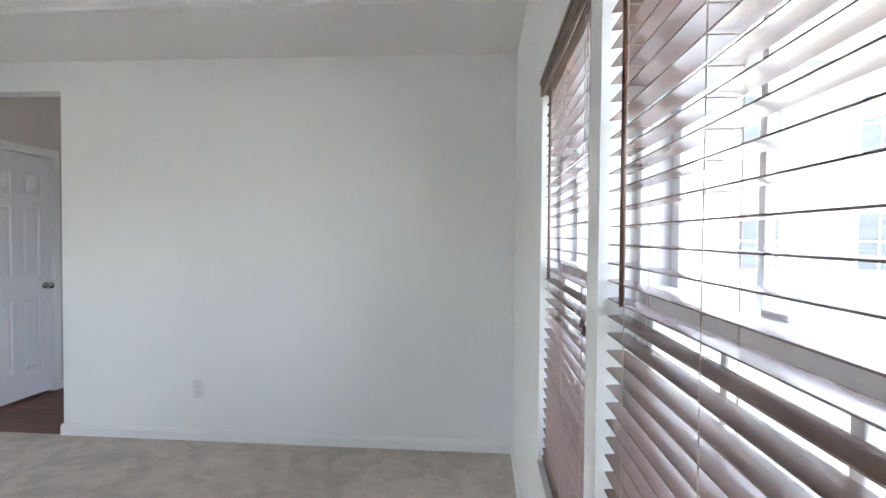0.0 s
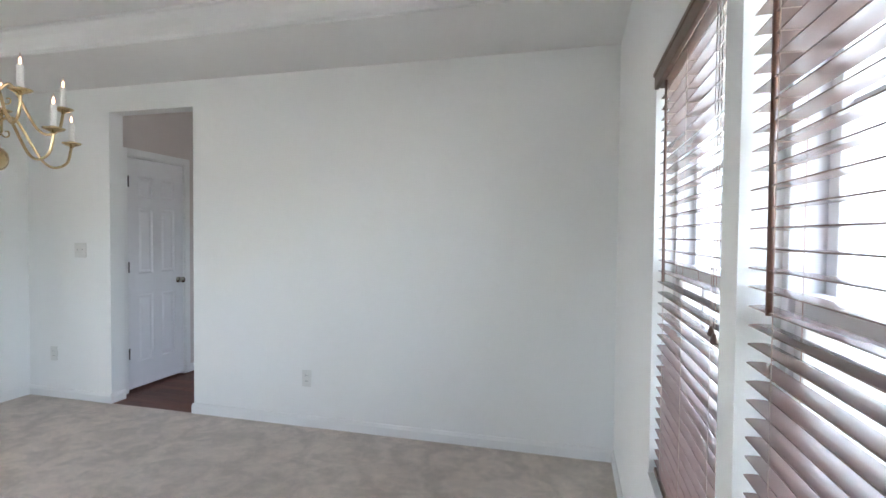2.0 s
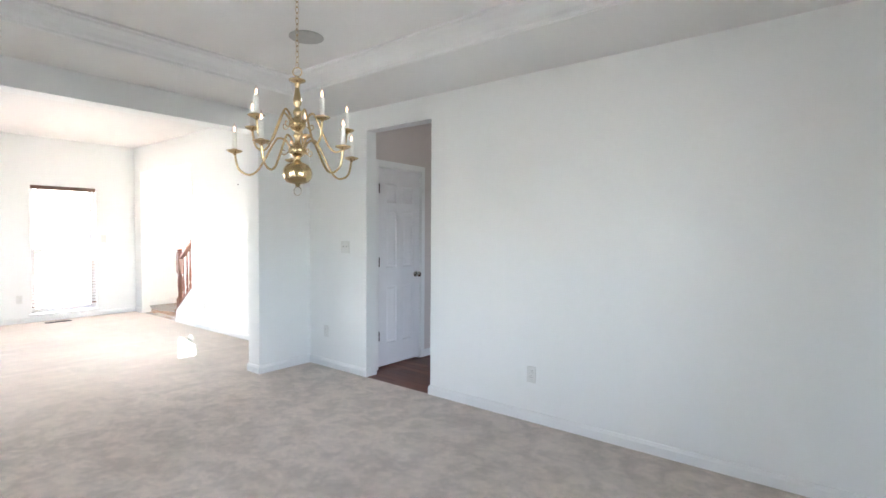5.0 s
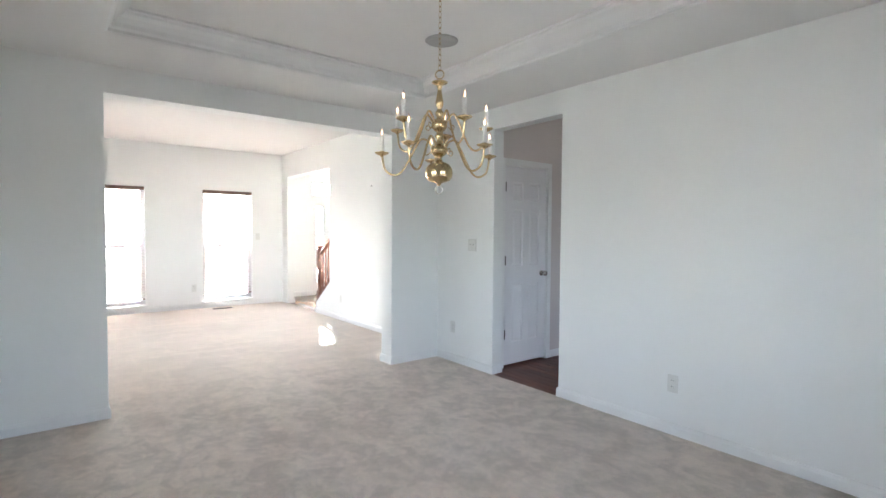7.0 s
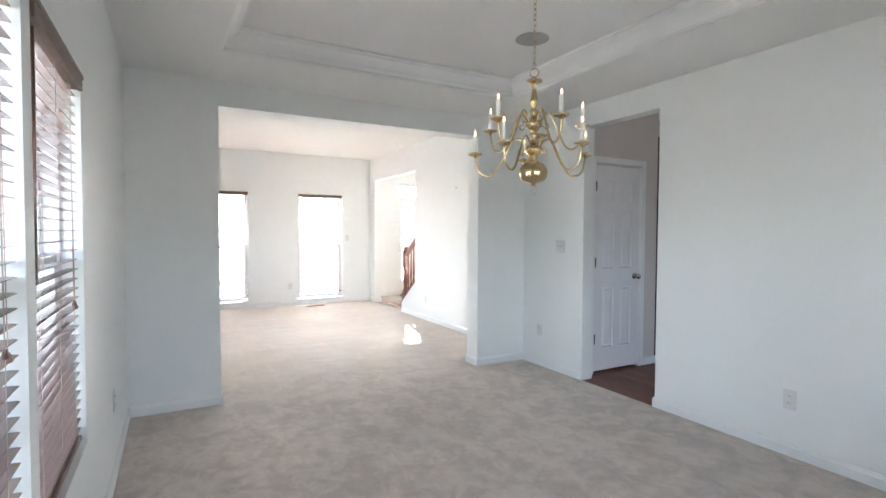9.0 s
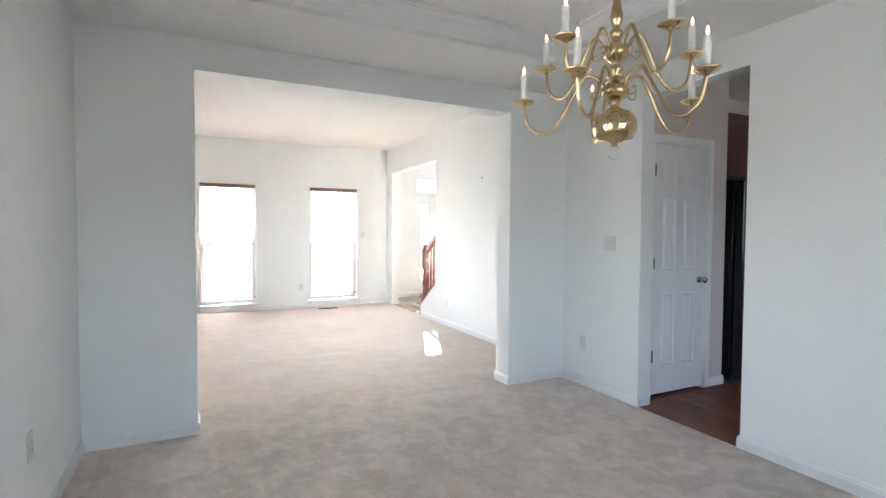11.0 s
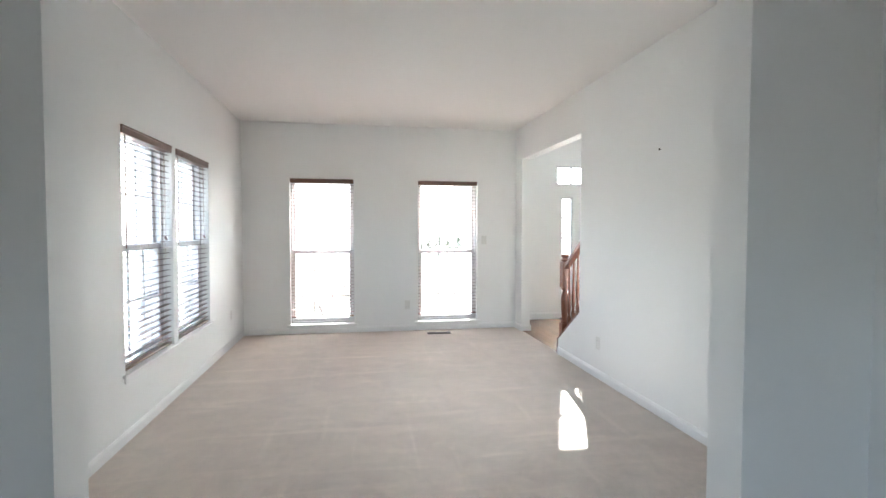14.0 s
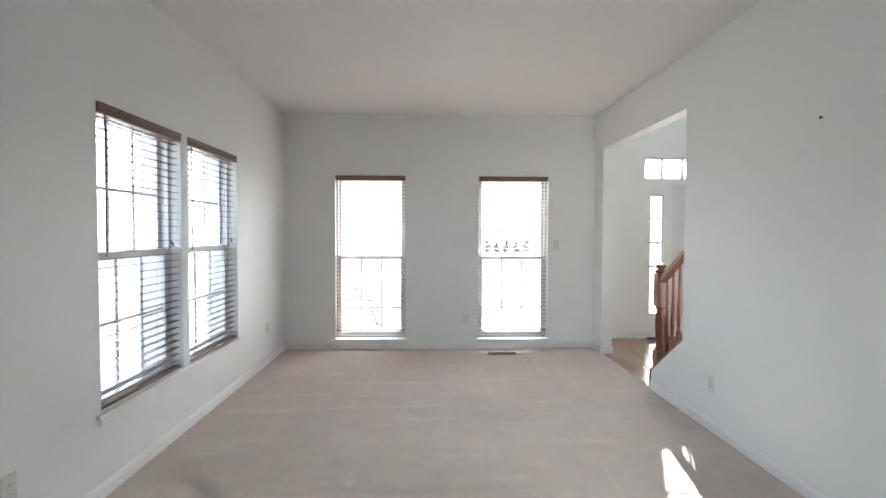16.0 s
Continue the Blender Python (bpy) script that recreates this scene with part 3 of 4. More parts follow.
# ---------------------------------------------------------------- chandelier
def chandelier(x, y, z):
    """Two tiers of five scrolled brass arms on a turned stem; z is the bottom ring's centre."""
    ch = tagged(new("chandelier"), "polished brass chandelier with ten lit candle bulbs on two tiers", "chandelier")
    ch.location = (x, y, z)
    ch.scale = (0.97, 0.97, 0.97)
    stem = [(0.004, 0.032), (0.010, 0.036), (0.012, 0.044), (0.030, 0.047), (0.050, 0.054), (0.062, 0.072), (0.065, 0.092), (0.062, 0.112), (0.050, 0.130), (0.032, 0.140), (0.016, 0.146),
            (0.012, 0.160), (0.018, 0.168), (0.030, 0.176), (0.040, 0.186), (0.042, 0.200), (0.036, 0.212), (0.022, 0.220), (0.013, 0.232), (0.012, 0.252), (0.022, 0.262), (0.014, 0.270), (0.013, 0.280),
            (0.026, 0.290), (0.036, 0.302), (0.038, 0.318), (0.032, 0.332), (0.018, 0.342), (0.012, 0.350), (0.018, 0.362), (0.020, 0.372), (0.012, 0.382), (0.010, 0.392), (0.017, 0.402), (0.019, 0.418), (0.015, 0.440), (0.010, 0.470), (0.009, 0.482),
            (0.014, 0.488), (0.010, 0.494), (0.020, 0.500), (0.036, 0.506), (0.038, 0.512), (0.024, 0.518), (0.010, 0.524), (0.004, 0.532)]
    part("stem", lathe(stem, 32), M_BRASS, ch, "turned brass stem with a large ball", True)
    part("bottom_ring", torus(0.0195, 0.0020, pose(0, 0, 0.013, 90, 0, 20)), M_NICKEL, ch, "pale bright metal pull ring", True)
    part("top_loop", torus(0.020, 0.003, pose(0, 0, 0.548, 90, 0, 40)), M_BRASS, ch, "", True)
    flame = [(0.0045, 0.0), (0.0058, 0.003), (0.0085, 0.011), (0.0078, 0.019), (0.0045, 0.029), (0.0016, 0.038), (0.0005, 0.042)]
    for r, zs, a0, nm in ((0.277, 0.0, -65.2, "lower_arm"), (0.226, 0.118, -9.2, "upper_arm")):
        k = r / 0.3
        ctrl = [(0.030, 0, 0.205 + zs), (0.052, 0, 0.240 + zs), (0.085 * k + 0.006, 0, 0.250 + zs), (0.118 * k, 0, 0.220 + zs), (0.165 * k, 0, 0.140 + zs), (0.197 * k, 0, 0.098 + zs), (0.236 * k, 0, 0.084 + zs), (0.282 * k, 0, 0.110 + zs), (r, 0, 0.180 + zs)]
        arm_bm = tube(spline(ctrl, 6), 0.0050, 10)
        # inner curl
        curl = [(0.040, 0, 0.190 + zs), (0.058, 0, 0.176 + zs), (0.070, 0, 0.184 + zs), (0.068, 0, 0.198 + zs), (0.058, 0, 0.196 + zs)]
        tube(spline(curl, 5), 0.0026, 8, arm_bm)
        pan = lathe([(0.006, 0.172 + zs), (0.010, 0.178 + zs), (0.020, 0.180 + zs), (0.031, 0.186 + zs), (0.035, 0.190 + zs), (0.033, 0.192 + zs), (0.020, 0.186 + zs), (0.012, 0.187 + zs), (0.012, 0.198 + zs)], 20, m=Matrix.Translation((r, 0, 0)))
        candle = lathe([(0.0100, 0.190 + zs), (0.0100, 0.268 + zs), (0.0085, 0.272 + zs), (0.004, 0.273 + zs)], 16, m=Matrix.Translation((r, 0, 0)))
        bulb = lathe([(q, 0.272 + zs + hh) for q, hh in flame], 12, m=Matrix.Translation((r, 0, 0)))
        glow = lathe([(0.0006, 0.2745 + zs), (0.0036, 0.279 + zs), (0.0042, 0.286 + zs), (0.0022, 0.295 + zs), (0.0005, 0.299 + zs)], 8, m=Matrix.Translation((r, 0, 0)))
        made = None
        for i in range(5):
            turn = pose(0, 0, 0, 0, 0, a0 + 72 * i)
            if made is None:
                arm = part(nm, arm_bm, M_BRASS, ch, "", True)
                arm.matrix_basis = turn
                made = (arm, part("drip_pan", pan, M_BRASS, arm, "", True), part("candle", candle, M_CANDLE, arm, "white candle sleeve", True), part("bulb", bulb, M_BULB, arm, "clear flame-shaped bulb", True), part("filament", glow, M_GLOW, arm, "glowing filament", True))
            else:
                arm = new(nm, made[0].data)
                arm.parent, arm.matrix_basis = ch, turn
                for p in made[1:]:
                    o = new(p.name.split(".")[0], p.data)
                    o.parent = arm
                    if "label" in p:
                        o["label"] = p["label"]
    # chain up to the ceiling
    link = torus(0.0092, 0.0014, Matrix.Diagonal((0.78, 1.55, 1, 1)), 16, 6)
    lm = bpy.data.meshes.new("chain_link")
    link.to_mesh(lm)
    link.free()
    lm.materials.append(M_BRASS)
    for p in lm.polygons:
        p.use_smooth = True
    zz, i = 0.578, 0
    while z + 0.97 * zz < TRAY - 0.035:
        o = new("chain_link", lm)
        o.parent = ch
        o.matrix_basis = pose(0, 0, zz, 90, 0, 0) if i % 2 else pose(0, 0, zz, 90, 0, 90)
        zz += 0.0245
        i += 1
    part("canopy", lathe([(0.060, (TRAY - z) / 0.97 - 0.001), (0.062, (TRAY - z) / 0.97 - 0.008), (0.045, (TRAY - z) / 0.97 - 0.020), (0.018, (TRAY - z) / 0.97 - 0.030), (0.008, (TRAY - z) / 0.97 - 0.040)], 24), M_BRASS, ch, "", True)
    return ch


chandelier(-2.225, -1.776, 1.494)

# blank cover disc on the tray ceiling
tagged(link_mesh("ceiling_disc", lathe([(0.108, TRAY - 0.0005), (0.108, TRAY - 0.006), (0.100, TRAY - 0.010), (0.03, TRAY - 0.011), (0.003, TRAY - 0.011)], 40, m=Matrix.Translation((-3.03, -1.14, 0))), M_DISC), "round grey-white cover plate on the tray ceiling", "cover plate")


# ---------------------------------------------------------------- doors
def panel_door(name, w, h, label, hinges=True):
    """A six-panel door; local x from the hinge edge, y 0 is the face towards -y, z up."""
    d = tagged(new(name), label, "door", kind="structure")
    t = 0.035
    bm = bmesh.new()
    s, mid = 0.105 * w / 0.6 + 0.0, 0.09 * w / 0.6
    pw = (w - 2 * s - mid) / 2
    zs = [(0.22 * h / 2, 0.79 * h / 1.95), (0.97 * h / 1.95, 1.53 * h / 1.95), (1.62 * h / 1.95, 1.80 * h / 1.95)]
    holes = [(x, x + pw, a, b) for a, b in zs for x in (s, s + pw + mid)]
    bm = wall_mesh("y", 0, t, 0, w, 0, h, holes)
    part("door_leaf", bm, M_DOOR, d)
    for x0, x1, a, b in holes:
        pb = bmesh.new()
        # raised panel with a sloping field
        g, q = 0.014, 0.034
        def ring(i, y):
            return [pb.verts.new(v) for v in ((x0 + i, y, a + i), (x1 - i, y, a + i), (x1 - i, y, b - i), (x0 + i, y, b - i))]
        rs = [ring(-0.001, 0.002), ring(0.006, 0.009), ring(g, 0.011), ring(q, 0.004)]
        for u, v in zip(rs, rs[1:]):
            for i in range(4):
                j = (i + 1) % 4
                pb.faces.new((u[i], u[j], v[j], v[i]))
        pb.faces.new(rs[-1])
        back = ring(-0.001, 0.030)
        pb.faces.new(back[::-1])
        for i in range(4):
            j = (i + 1) % 4
            pb.faces.new((rs[0][j], rs[0][i], back[i], back[j]))
        bmesh.ops.recalc_face_normals(pb, faces=pb.faces)
        part("panel", pb, M_DOOR, d)
    if hinges:
        for z in (0.30, 1.02, 1.73):
            part("hinge", tube([(-0.002, -0.010, z - 0.045), (-0.002, -0.010, z), (-0.002, -0.010, z + 0.045)], 0.0085, 10), M_HINGE, d, "dark metal hinge", True)
    k = lathe([(0.028, 0.0), (0.028, 0.006), (0.012, 0.010), (0.010, 0.026), (0.020, 0.034), (0.027, 0.046), (0.026, 0.058), (0.016, 0.066), (0.003, 0.068)], 20, m=pose(w - 0.06, 0, 0.875, 90, 0, 0))
    part("door_knob", k, M_KNOB, d, "round satin metal knob", True)
    return d


def casing(place, w, h, label, side=0.057):
    """Door casing and jamb round an opening from x=0 to w; its face stands proud of the wall at y=0."""
    bm = bmesh.new()
    for x0, x1 in ((-side - 0.012, -0.012), (w + 0.012, w + 0.012 + side)):
        box(bm, x0, x1, -0.016, 0.0, 0.0, h + 0.012 + side, 0.004)
    box(bm, -0.012, w + 0.012, -0.016, 0.0, h + 0.012, h + 0.012 + side, 0.004)
    box(bm, -0.014, -0.0012, -0.002, 0.09, 0.0, h + 0.012, 0.001), box(bm, w + 0.0012, w + 0.014, -0.002, 0.09, 0.0, h + 0.012, 0.001)
    box(bm, -0.003, w + 0.003, -0.002, 0.09, h + 0.003, h + 0.014, 0.001)
    ob = structure("trim_door_casing", bm, M_TRIM, label, "door casing")
    ob.matrix_world = place


# ---------------------------------------------------------------- kitchen
structure("wall_kitchen_west", wall_mesh("x", KW, KW - 0.11, 0.12, 1.09, -0.1, 2.9, [(0.236, 0.844, -0.2, 1.962)]), M_KWALL, "beige painted kitchen wall with a closet door", "wall")
structure("wall_kitchen_closet", wall_mesh("x", -4.50, -4.54, 0.12, 4.35, -0.1, 2.9), M_KWALL, "beige wall behind the refrigerator", "wall")
structure("wall_kitchen_side", B(-4.50, KW - 0.11, 1.0, 1.09, -0.1, 2.9), M_KWALL, "beige end wall beside the refrigerator", "wall")
# back wall coloured as if in shade, so the refrigerator mirrors a dim room
structure("wall_kitchen_north", wall_mesh("y", 4.2, 4.35, -4.54, 0.3, -0.1, 2.9), M_KDARK, "kitchen back wall in a tan that holds the room's dimness", "wall")
structure("wall_kitchen_east", wall_mesh("x", 0.0, 0.15, 0.3, 4.35, -0.1, 2.9, [(1.75, 2.85, 1.0, 2.05)]), M_KWALL, "beige kitchen side wall with a window", "wall")
structure("ceiling_kitchen", B(-4.6, 0.3, 0.12, 4.4, LRC, LRC + 0.2), M_CEIL, "white kitchen ceiling", "ceiling")
d1 = panel_door("door_1", 0.598, 1.930, "white six-panel closet door with a metal knob, shut")
d1.matrix_world = pose(KW - 0.004, 0.241, 0.022, 0, 0, 90)
casing(pose(KW, 0.241, 0.0, 0, 0, 90), 0.598, 1.955, "white painted casing round the closet door")
baseboard(KW, 0.912, KW, 1.09, 1, 0)
baseboard(KW - 0.11, 1.09, KW + T, 1.09, 0, 1)


def boards(name, x0, x1, y0, y1, width, along, material, label, seed):
    fl = tagged(new(name), label, "wooden floor", kind="structure")
    rnd = random.Random(seed)
    part("subfloor", B(x0, x1, y0, y1, -0.12, -0.012), material, fl)
    meshes = {}
    c0, c1, l0, l1 = (y0, y1, x0, x1) if along == "x" else (x0, x1, y0, y1)
    c = c0
    while c < c1 - 0.01:
        p = l0 - rnd.uniform(0.0, 0.8)
        while p < l1:
            ln = rnd.choice((0.6, 0.9, 1.2))
            a, b = max(p, l0), min(p + ln, l1)
            p += ln
            if b - a < 0.03:
                continue
            cw = min(width, c1 - c)
            key = (round(b - a, 3), round(cw, 3))
            if key not in meshes:
                bm = B(0.0006, key[0] - 0.0006, 0.0006, key[1] - 0.0006, -0.010, 0.0, 0.0)
                top = [e for e in bm.edges if all(v.co.z > -0.001 for v in e.verts)]
                bmesh.ops.bevel(bm, geom=top, offset=0.0012, segments=1, affect="EDGES")
                me = bpy.data.meshes.new("board")
                bm.to_mesh(me)
                bm.free()
                me.materials.append(material)
                meshes[key] = me
            o = new("board", meshes[key])
            o.parent = fl
            o.matrix_basis = pose(a, c, -0.002) if along == "x" else pose(c + cw, a, -0.002, 0, 0, 90)
        c += width
    return fl


def refrigerator():
    f = tagged(new("refrigerator"), "tall black side-by-side refrigerator with a dispenser", "refrigerator")
    f.location = (-4.37, 1.135, 0.0)
    # local x forwards (towards the room), y across
    part("body", B(0.0, 0.62, 0.0, 0.90, 0.03, 1.72, 0.008), M_BLACK, f)
    part("freezer_door", B(0.625, 0.70, 0.003, 0.40, 0.06, 1.715, 0.012), M_BLACK, f)
    part("fridge_door", B(0.625, 0.70, 0.408, 0.897, 0.06, 1.715, 0.012), M_BLACK, f)
    for y in (0.365, 0.445):
        part("handle", tube(spline([(0.70, y, 0.72), (0.745, y, 0.76), (0.75, y, 1.1), (0.745, y, 1.46), (0.70, y, 1.50)], 6), 0.011, 10), M_DARK, f, "long black handle", True)
    bm = B(0.698, 0.708, 0.10, 0.30, 0.92, 1.28, 0.004)
    part("dispenser", bm, M_DARK, f, "recessed ice dispenser")
    part("kick_grille", B(0.56, 0.63, 0.01, 0.89, 0.0, 0.055, 0.003), M_DARK, f)


def upper_cabinet():
    c = tagged(new("wall_cabinet"), "dark cherry wall cabinet over the refrigerator", "cabinet")
    c.location = (-4.445, 1.095, 1.755)
    part("body", B(0.0, 0.60, 0.0, 0.95, 0.0, 0.545, 0.003), M_CABINET, c)
    for y0 in (0.006, 0.479):
        y1, a, b = y0 + 0.465, 0.008, 0.537
        bm = wall_mesh("x", 0.602, 0.622, y0, y1, a, b, [(y0 + 0.06, y1 - 0.06, a + 0.06, b - 0.06)])
        dr = part("cabinet_door", bm, M_CABINET, c)
        part("door_panel", B(0.604, 0.614, y0 + 0.059, y1 - 0.059, a + 0.059, b - 0.059, 0.004), M_CABINET, dr)
        part("handle", lathe([(0.006, 0.0), (0.006, 0.012), (0.014, 0.018), (0.012, 0.026), (0.003, 0.028)], 12, m=pose(0.622, (y1 - 0.03) if y0 < 0.1 else (y0 + 0.03), 0.06, 0, 90, 0)), M_KNOB, dr, "small metal knob", True)
    return c


refrigerator()
upper_cabinet()

# ---------------------------------------------------------------- foyer and stair
FH = 5.2
structure("wall_foyer_west", wall_mesh("x", FW, FW - 0.2, LN + 0.12, 3.0, -0.1, FH + 0.1, [(1.02, 1.205, 0.30, 1.835), (1.305, 2.225, -0.2, 1.975), (0.94, 2.25, 2.02, 2.305), (1.05, 2.40, 2.985, 4.16)]), M_WALL, "white painted foyer wall round the front door", "wall")
structure("wall_foyer_south", B(FW - 0.2, LW - 0.001, LN + 0.061, LN + 0.119, -0.1, FH + 0.1), M_WALL, "white painted foyer corner wall", "wall")
structure("wall_foyer_north", B(FW - 0.2, -4.6, 3.0, 3.15, -0.1, FH + 0.1), M_WALL, "white painted foyer wall", "wall")
structure("wall_foyer_east", B(-4.66, -4.56, LN + 0.12, 3.15, -0.1, FH + 0.1), M_WALL, "white painted wall behind the stair", "wall")
structure("ceiling_foyer", B(FW - 0.2, -4.56, LN, 3.15, FH, FH + 0.2), M_CEIL, "white ceiling high above the foyer", "ceiling")
baseboard(FW, LN + 0.12, FW, 1.22, 1, 0, 0.10)


def fixed_window(name, y0, y1, z0, z1, cols, rows, label):
    w = tagged(new(name), label, "window", kind="structure")
    x0, x1 = FW - 0.14, FW - 0.02
    bm = wall_mesh("x", x0, x1, y0, y1, z0, z1, [(y0 + 0.022, y1 - 0.022, z0 + 0.022, z1 - 0.022)])
    part("window_frame", bm, M_VINYL, w)
    g = part("pane", B(FW - 0.085, FW - 0.081, y0 + 0.02, y1 - 0.02, z0 + 0.02, z1 - 0.02), M_CLEAR, w)
    g.visible_shadow = False
    for c in range(1, cols):
        y = y0 + (y1 - y0) * c / cols
        part("muntin", B(FW - 0.095, FW - 0.071, y - 0.015, y + 0.015, z0 + 0.02, z1 - 0.02), M_VINYL, w)
    for r in range(1, rows):
        z = z0 + (z1 - z0) * r / rows
        part("muntin", B(FW - 0.094, FW - 0.072, y0 + 0.02, y1 - 0.02, z - 0.015, z + 0.015), M_VINYL, w)


fixed_window("window_9", 1.02, 1.205, 0.30, 1.835, 1, 5, "narrow sidelight with five panes beside the front door")
fixed_window("window_10", 0.94, 2.25, 2.02, 2.305, 5, 1, "wide transom window above the front door")
fixed_window("window_11", 1.05, 2.40, 2.985, 4.16, 3, 2, "high foyer window above the entrance")
d2 = panel_door("door_2", 0.905, 1.955, "white panelled front door, shut", hinges=False)
d2.matrix_world = pose(FW - 0.03, 1.3125, 0.012, 0, 0, 90)
bm = B(FW - 0.115, FW - 0.078, 1.285, 1.335, 0.02, 1.99, 0.003)
box(bm, FW - 0.115, FW - 0.078, 2.195, 2.245, 0.02, 1.99, 0.003)
box(bm, FW - 0.115, FW - 0.078, 1.335, 2.195, 1.945, 1.99, 0.003)
structure("trim_door_stop", bm, M_TRIM, "white painted stop round the front door", "door trim")
structure("trim_threshold", B(FW - 0.16, FW + 0.03, 1.0, 2.26, 0.0, 0.018, 0.004), M_DARK, "dark metal threshold under the front door", "threshold")


def stair():
    s = tagged(new("staircase"), "carpeted staircase with a cherry stained rail and turned balusters", "staircase")
    s.location = (-7.86, LN + 0.125, 0)
    for i in range(14):
        x0, z1 = 0.262 * i, 0.183 * (i + 1)
        part("riser", B(x0, x0 + 0.262, 0.0, 1.0, max(0.0, z1 - 0.20), z1 - 0.03, 0.0), M_TRIM, s)
        part("tread", B(x0 - 0.025, x0 + 0.262, 0.0, 1.0, z1 - 0.03, z1, 0.006), M_CARPET, s)
    slope = (0.53 - 0.162) / 0.505
    y = -0.065
    # cap on the knee wall
    def slanted(x0, x1, za, zb, h, hw, name, parent, label=""):
        bm = bmesh.new()
        ring = []
        for x, z in ((x0, za), (x1, zb)):
            ring.append([bm.verts.new((x, y + dy, z + dz)) for dy, dz in ((-hw, 0), (hw, 0), (hw, h * 0.7), (hw * 0.6, h), (-hw * 0.6, h), (-hw, h * 0.7))])
        a, b = ring
        for i in range(6):
            j = (i + 1) % 6
            bm.faces.new((a[i], b[i], b[j], a[j]))
        bm.faces.new(a[::-1]), bm.faces.new(b)
        bmesh.ops.recalc_face_normals(bm, faces=bm.faces)
        return part(name, bm, M_CHERRY, parent, label)
    x_at = lambda x: x + 7.86
    slanted(x_at(-7.945), x_at(-7.432), 0.158, 0.531, 0.022, 0.068, "knee_wall_cap", s)
    part("end_trim", B(x_at(-7.955), x_at(-7.936), y - 0.072, y + 0.072, 0.0, 0.172, 0.002), M_WAND, s, "dark stained end board")
    slanted(x_at(-7.90), x_at(-7.462), 0.905, 1.205, 0.062, 0.030, "handrail", s, "sloping cherry handrail")
    nx = x_at(-7.915)
    zb = 0.20
    bm = B(nx - 0.043, nx + 0.043, y - 0.043, y + 0.043, zb, zb + 0.14, 0.004)
    lathe([(0.040, zb + 0.14), (0.043, zb + 0.15), (0.034, zb + 0.17), (0.030, zb + 0.20), (0.038, zb + 0.30), (0.041, zb + 0.38), (0.034, zb + 0.45), (0.028, zb + 0.49), (0.040, zb + 0.50), (0.040, zb + 0.52)], 20, bm, Matrix.Translation((nx, y, 0)))
    box(bm, nx - 0.043, nx + 0.043, y - 0.043, y + 0.043, zb + 0.52, zb + 0.80, 0.004)
    lathe([(0.034, zb + 0.80), (0.048, zb + 0.81), (0.050, zb + 0.82), (0.030, zb + 0.832), (0.028, zb + 0.842), (0.044, zb + 0.855), (0.044, zb + 0.866), (0.028, zb + 0.882), (0.005, zb + 0.888)], 20, bm, Matrix.Translation((nx, y, 0)))
    part("newel_post", bm, M_CHERRY, s, "square and turned cherry newel post")
    for i, bx in enumerate((-7.80, -7.70, -7.60, -7.50)):
        x = x_at(bx)
        z0 = 0.180 + (bx + 7.945) * slope
        z1 = 0.905 + (bx + 7.90) * 0.685 + 0.004
        hgt = z1 - z0
        bm = B(x - 0.017, x + 0.017, y - 0.017, y + 0.017, z0 - 0.012, z0 + 0.13, 0.002)
        lathe([(0.016, z0 + 0.13), (0.018, z0 + 0.14), (0.012, z0 + 0.155), (0.0175, z0 + 0.22), (0.0165, z0 + 0.30), (0.011, z0 + hgt * 0.62), (0.0085, z0 + hgt * 0.92), (0.0085, z1 + 0.01)], 12, bm, Matrix.Translation((x, y, 0)))
        part("baluster", bm, M_CHERRY, s)


stair()


# ---------------------------------------------------------------- small fittings
def wall_plate(place, kind, label, gang=1):
    """Outlet or switch plate; local x across, y out of the wall towards the room is -y, z up from its centre."""
    w, h = 0.070 + 0.046 * (gang - 1), 0.115
    p = tagged(new("wall_outlet" if kind == "outlet" else "light_switch"), label, "outlet" if kind == "outlet" else "light switch")
    p.matrix_world = place
    part("cover_plate", B(-w / 2, w / 2, -0.0055, 0.0, -h / 2, h / 2, 0.0022), M_PLASTIC, p)
    for g in range(gang):
        x = (g - (gang - 1) / 2) * 0.046
        if kind == "outlet":
            for z in (-0.020, 0.020):
                r = part("receptacle", B(x - 0.017, x + 0.017, -0.0075, -0.005, z - 0.014, z + 0.014, 0.003), M_PLASTIC, p)
                for dx in (-0.006, 0.006):
                    part("slot", B(x + dx - 0.001, x + dx + 0.001, -0.0080, -0.0070, z - 0.003, z + 0.006), M_SLOT, r)
        else:
            part("toggle", B(x - 0.0045, x + 0.0045, -0.016, -0.005, -0.002, 0.012, 0.002), M_PLASTIC, p)
    return p


N0, E90, S180, W90 = 0, -90, 180, 90
wall_plate(pose(-2.012, 0, 0.335, 0, 0, 0), "outlet", "white duplex outlet on the long white wall")
wall_plate(pose(-4.280, 0, 0.352, 0, 0, 0), "outlet", "white duplex outlet beside the kitchen doorway")
wall_plate(pose(-3.995, 0, 1.188, 0, 0, 0), "switch", "white double light switch beside the kitchen doorway", 2)
wall_plate(pose(-7.042, LN, 0.318, 0, 0, 0), "outlet", "white duplex outlet on the stair wall")
wall_plate(pose(LW, -1.358, 0.345, 0, 0, 90), "outlet", "white duplex outlet between the tall windows")
wall_plate(pose(LW, -0.314, 1.205, 0, 0, 90), "switch", "white light switch near the corner")
wall_plate(pose(-8.833, LS, 0.361, 0, 0, 180), "outlet", "white duplex outlet near the corner")
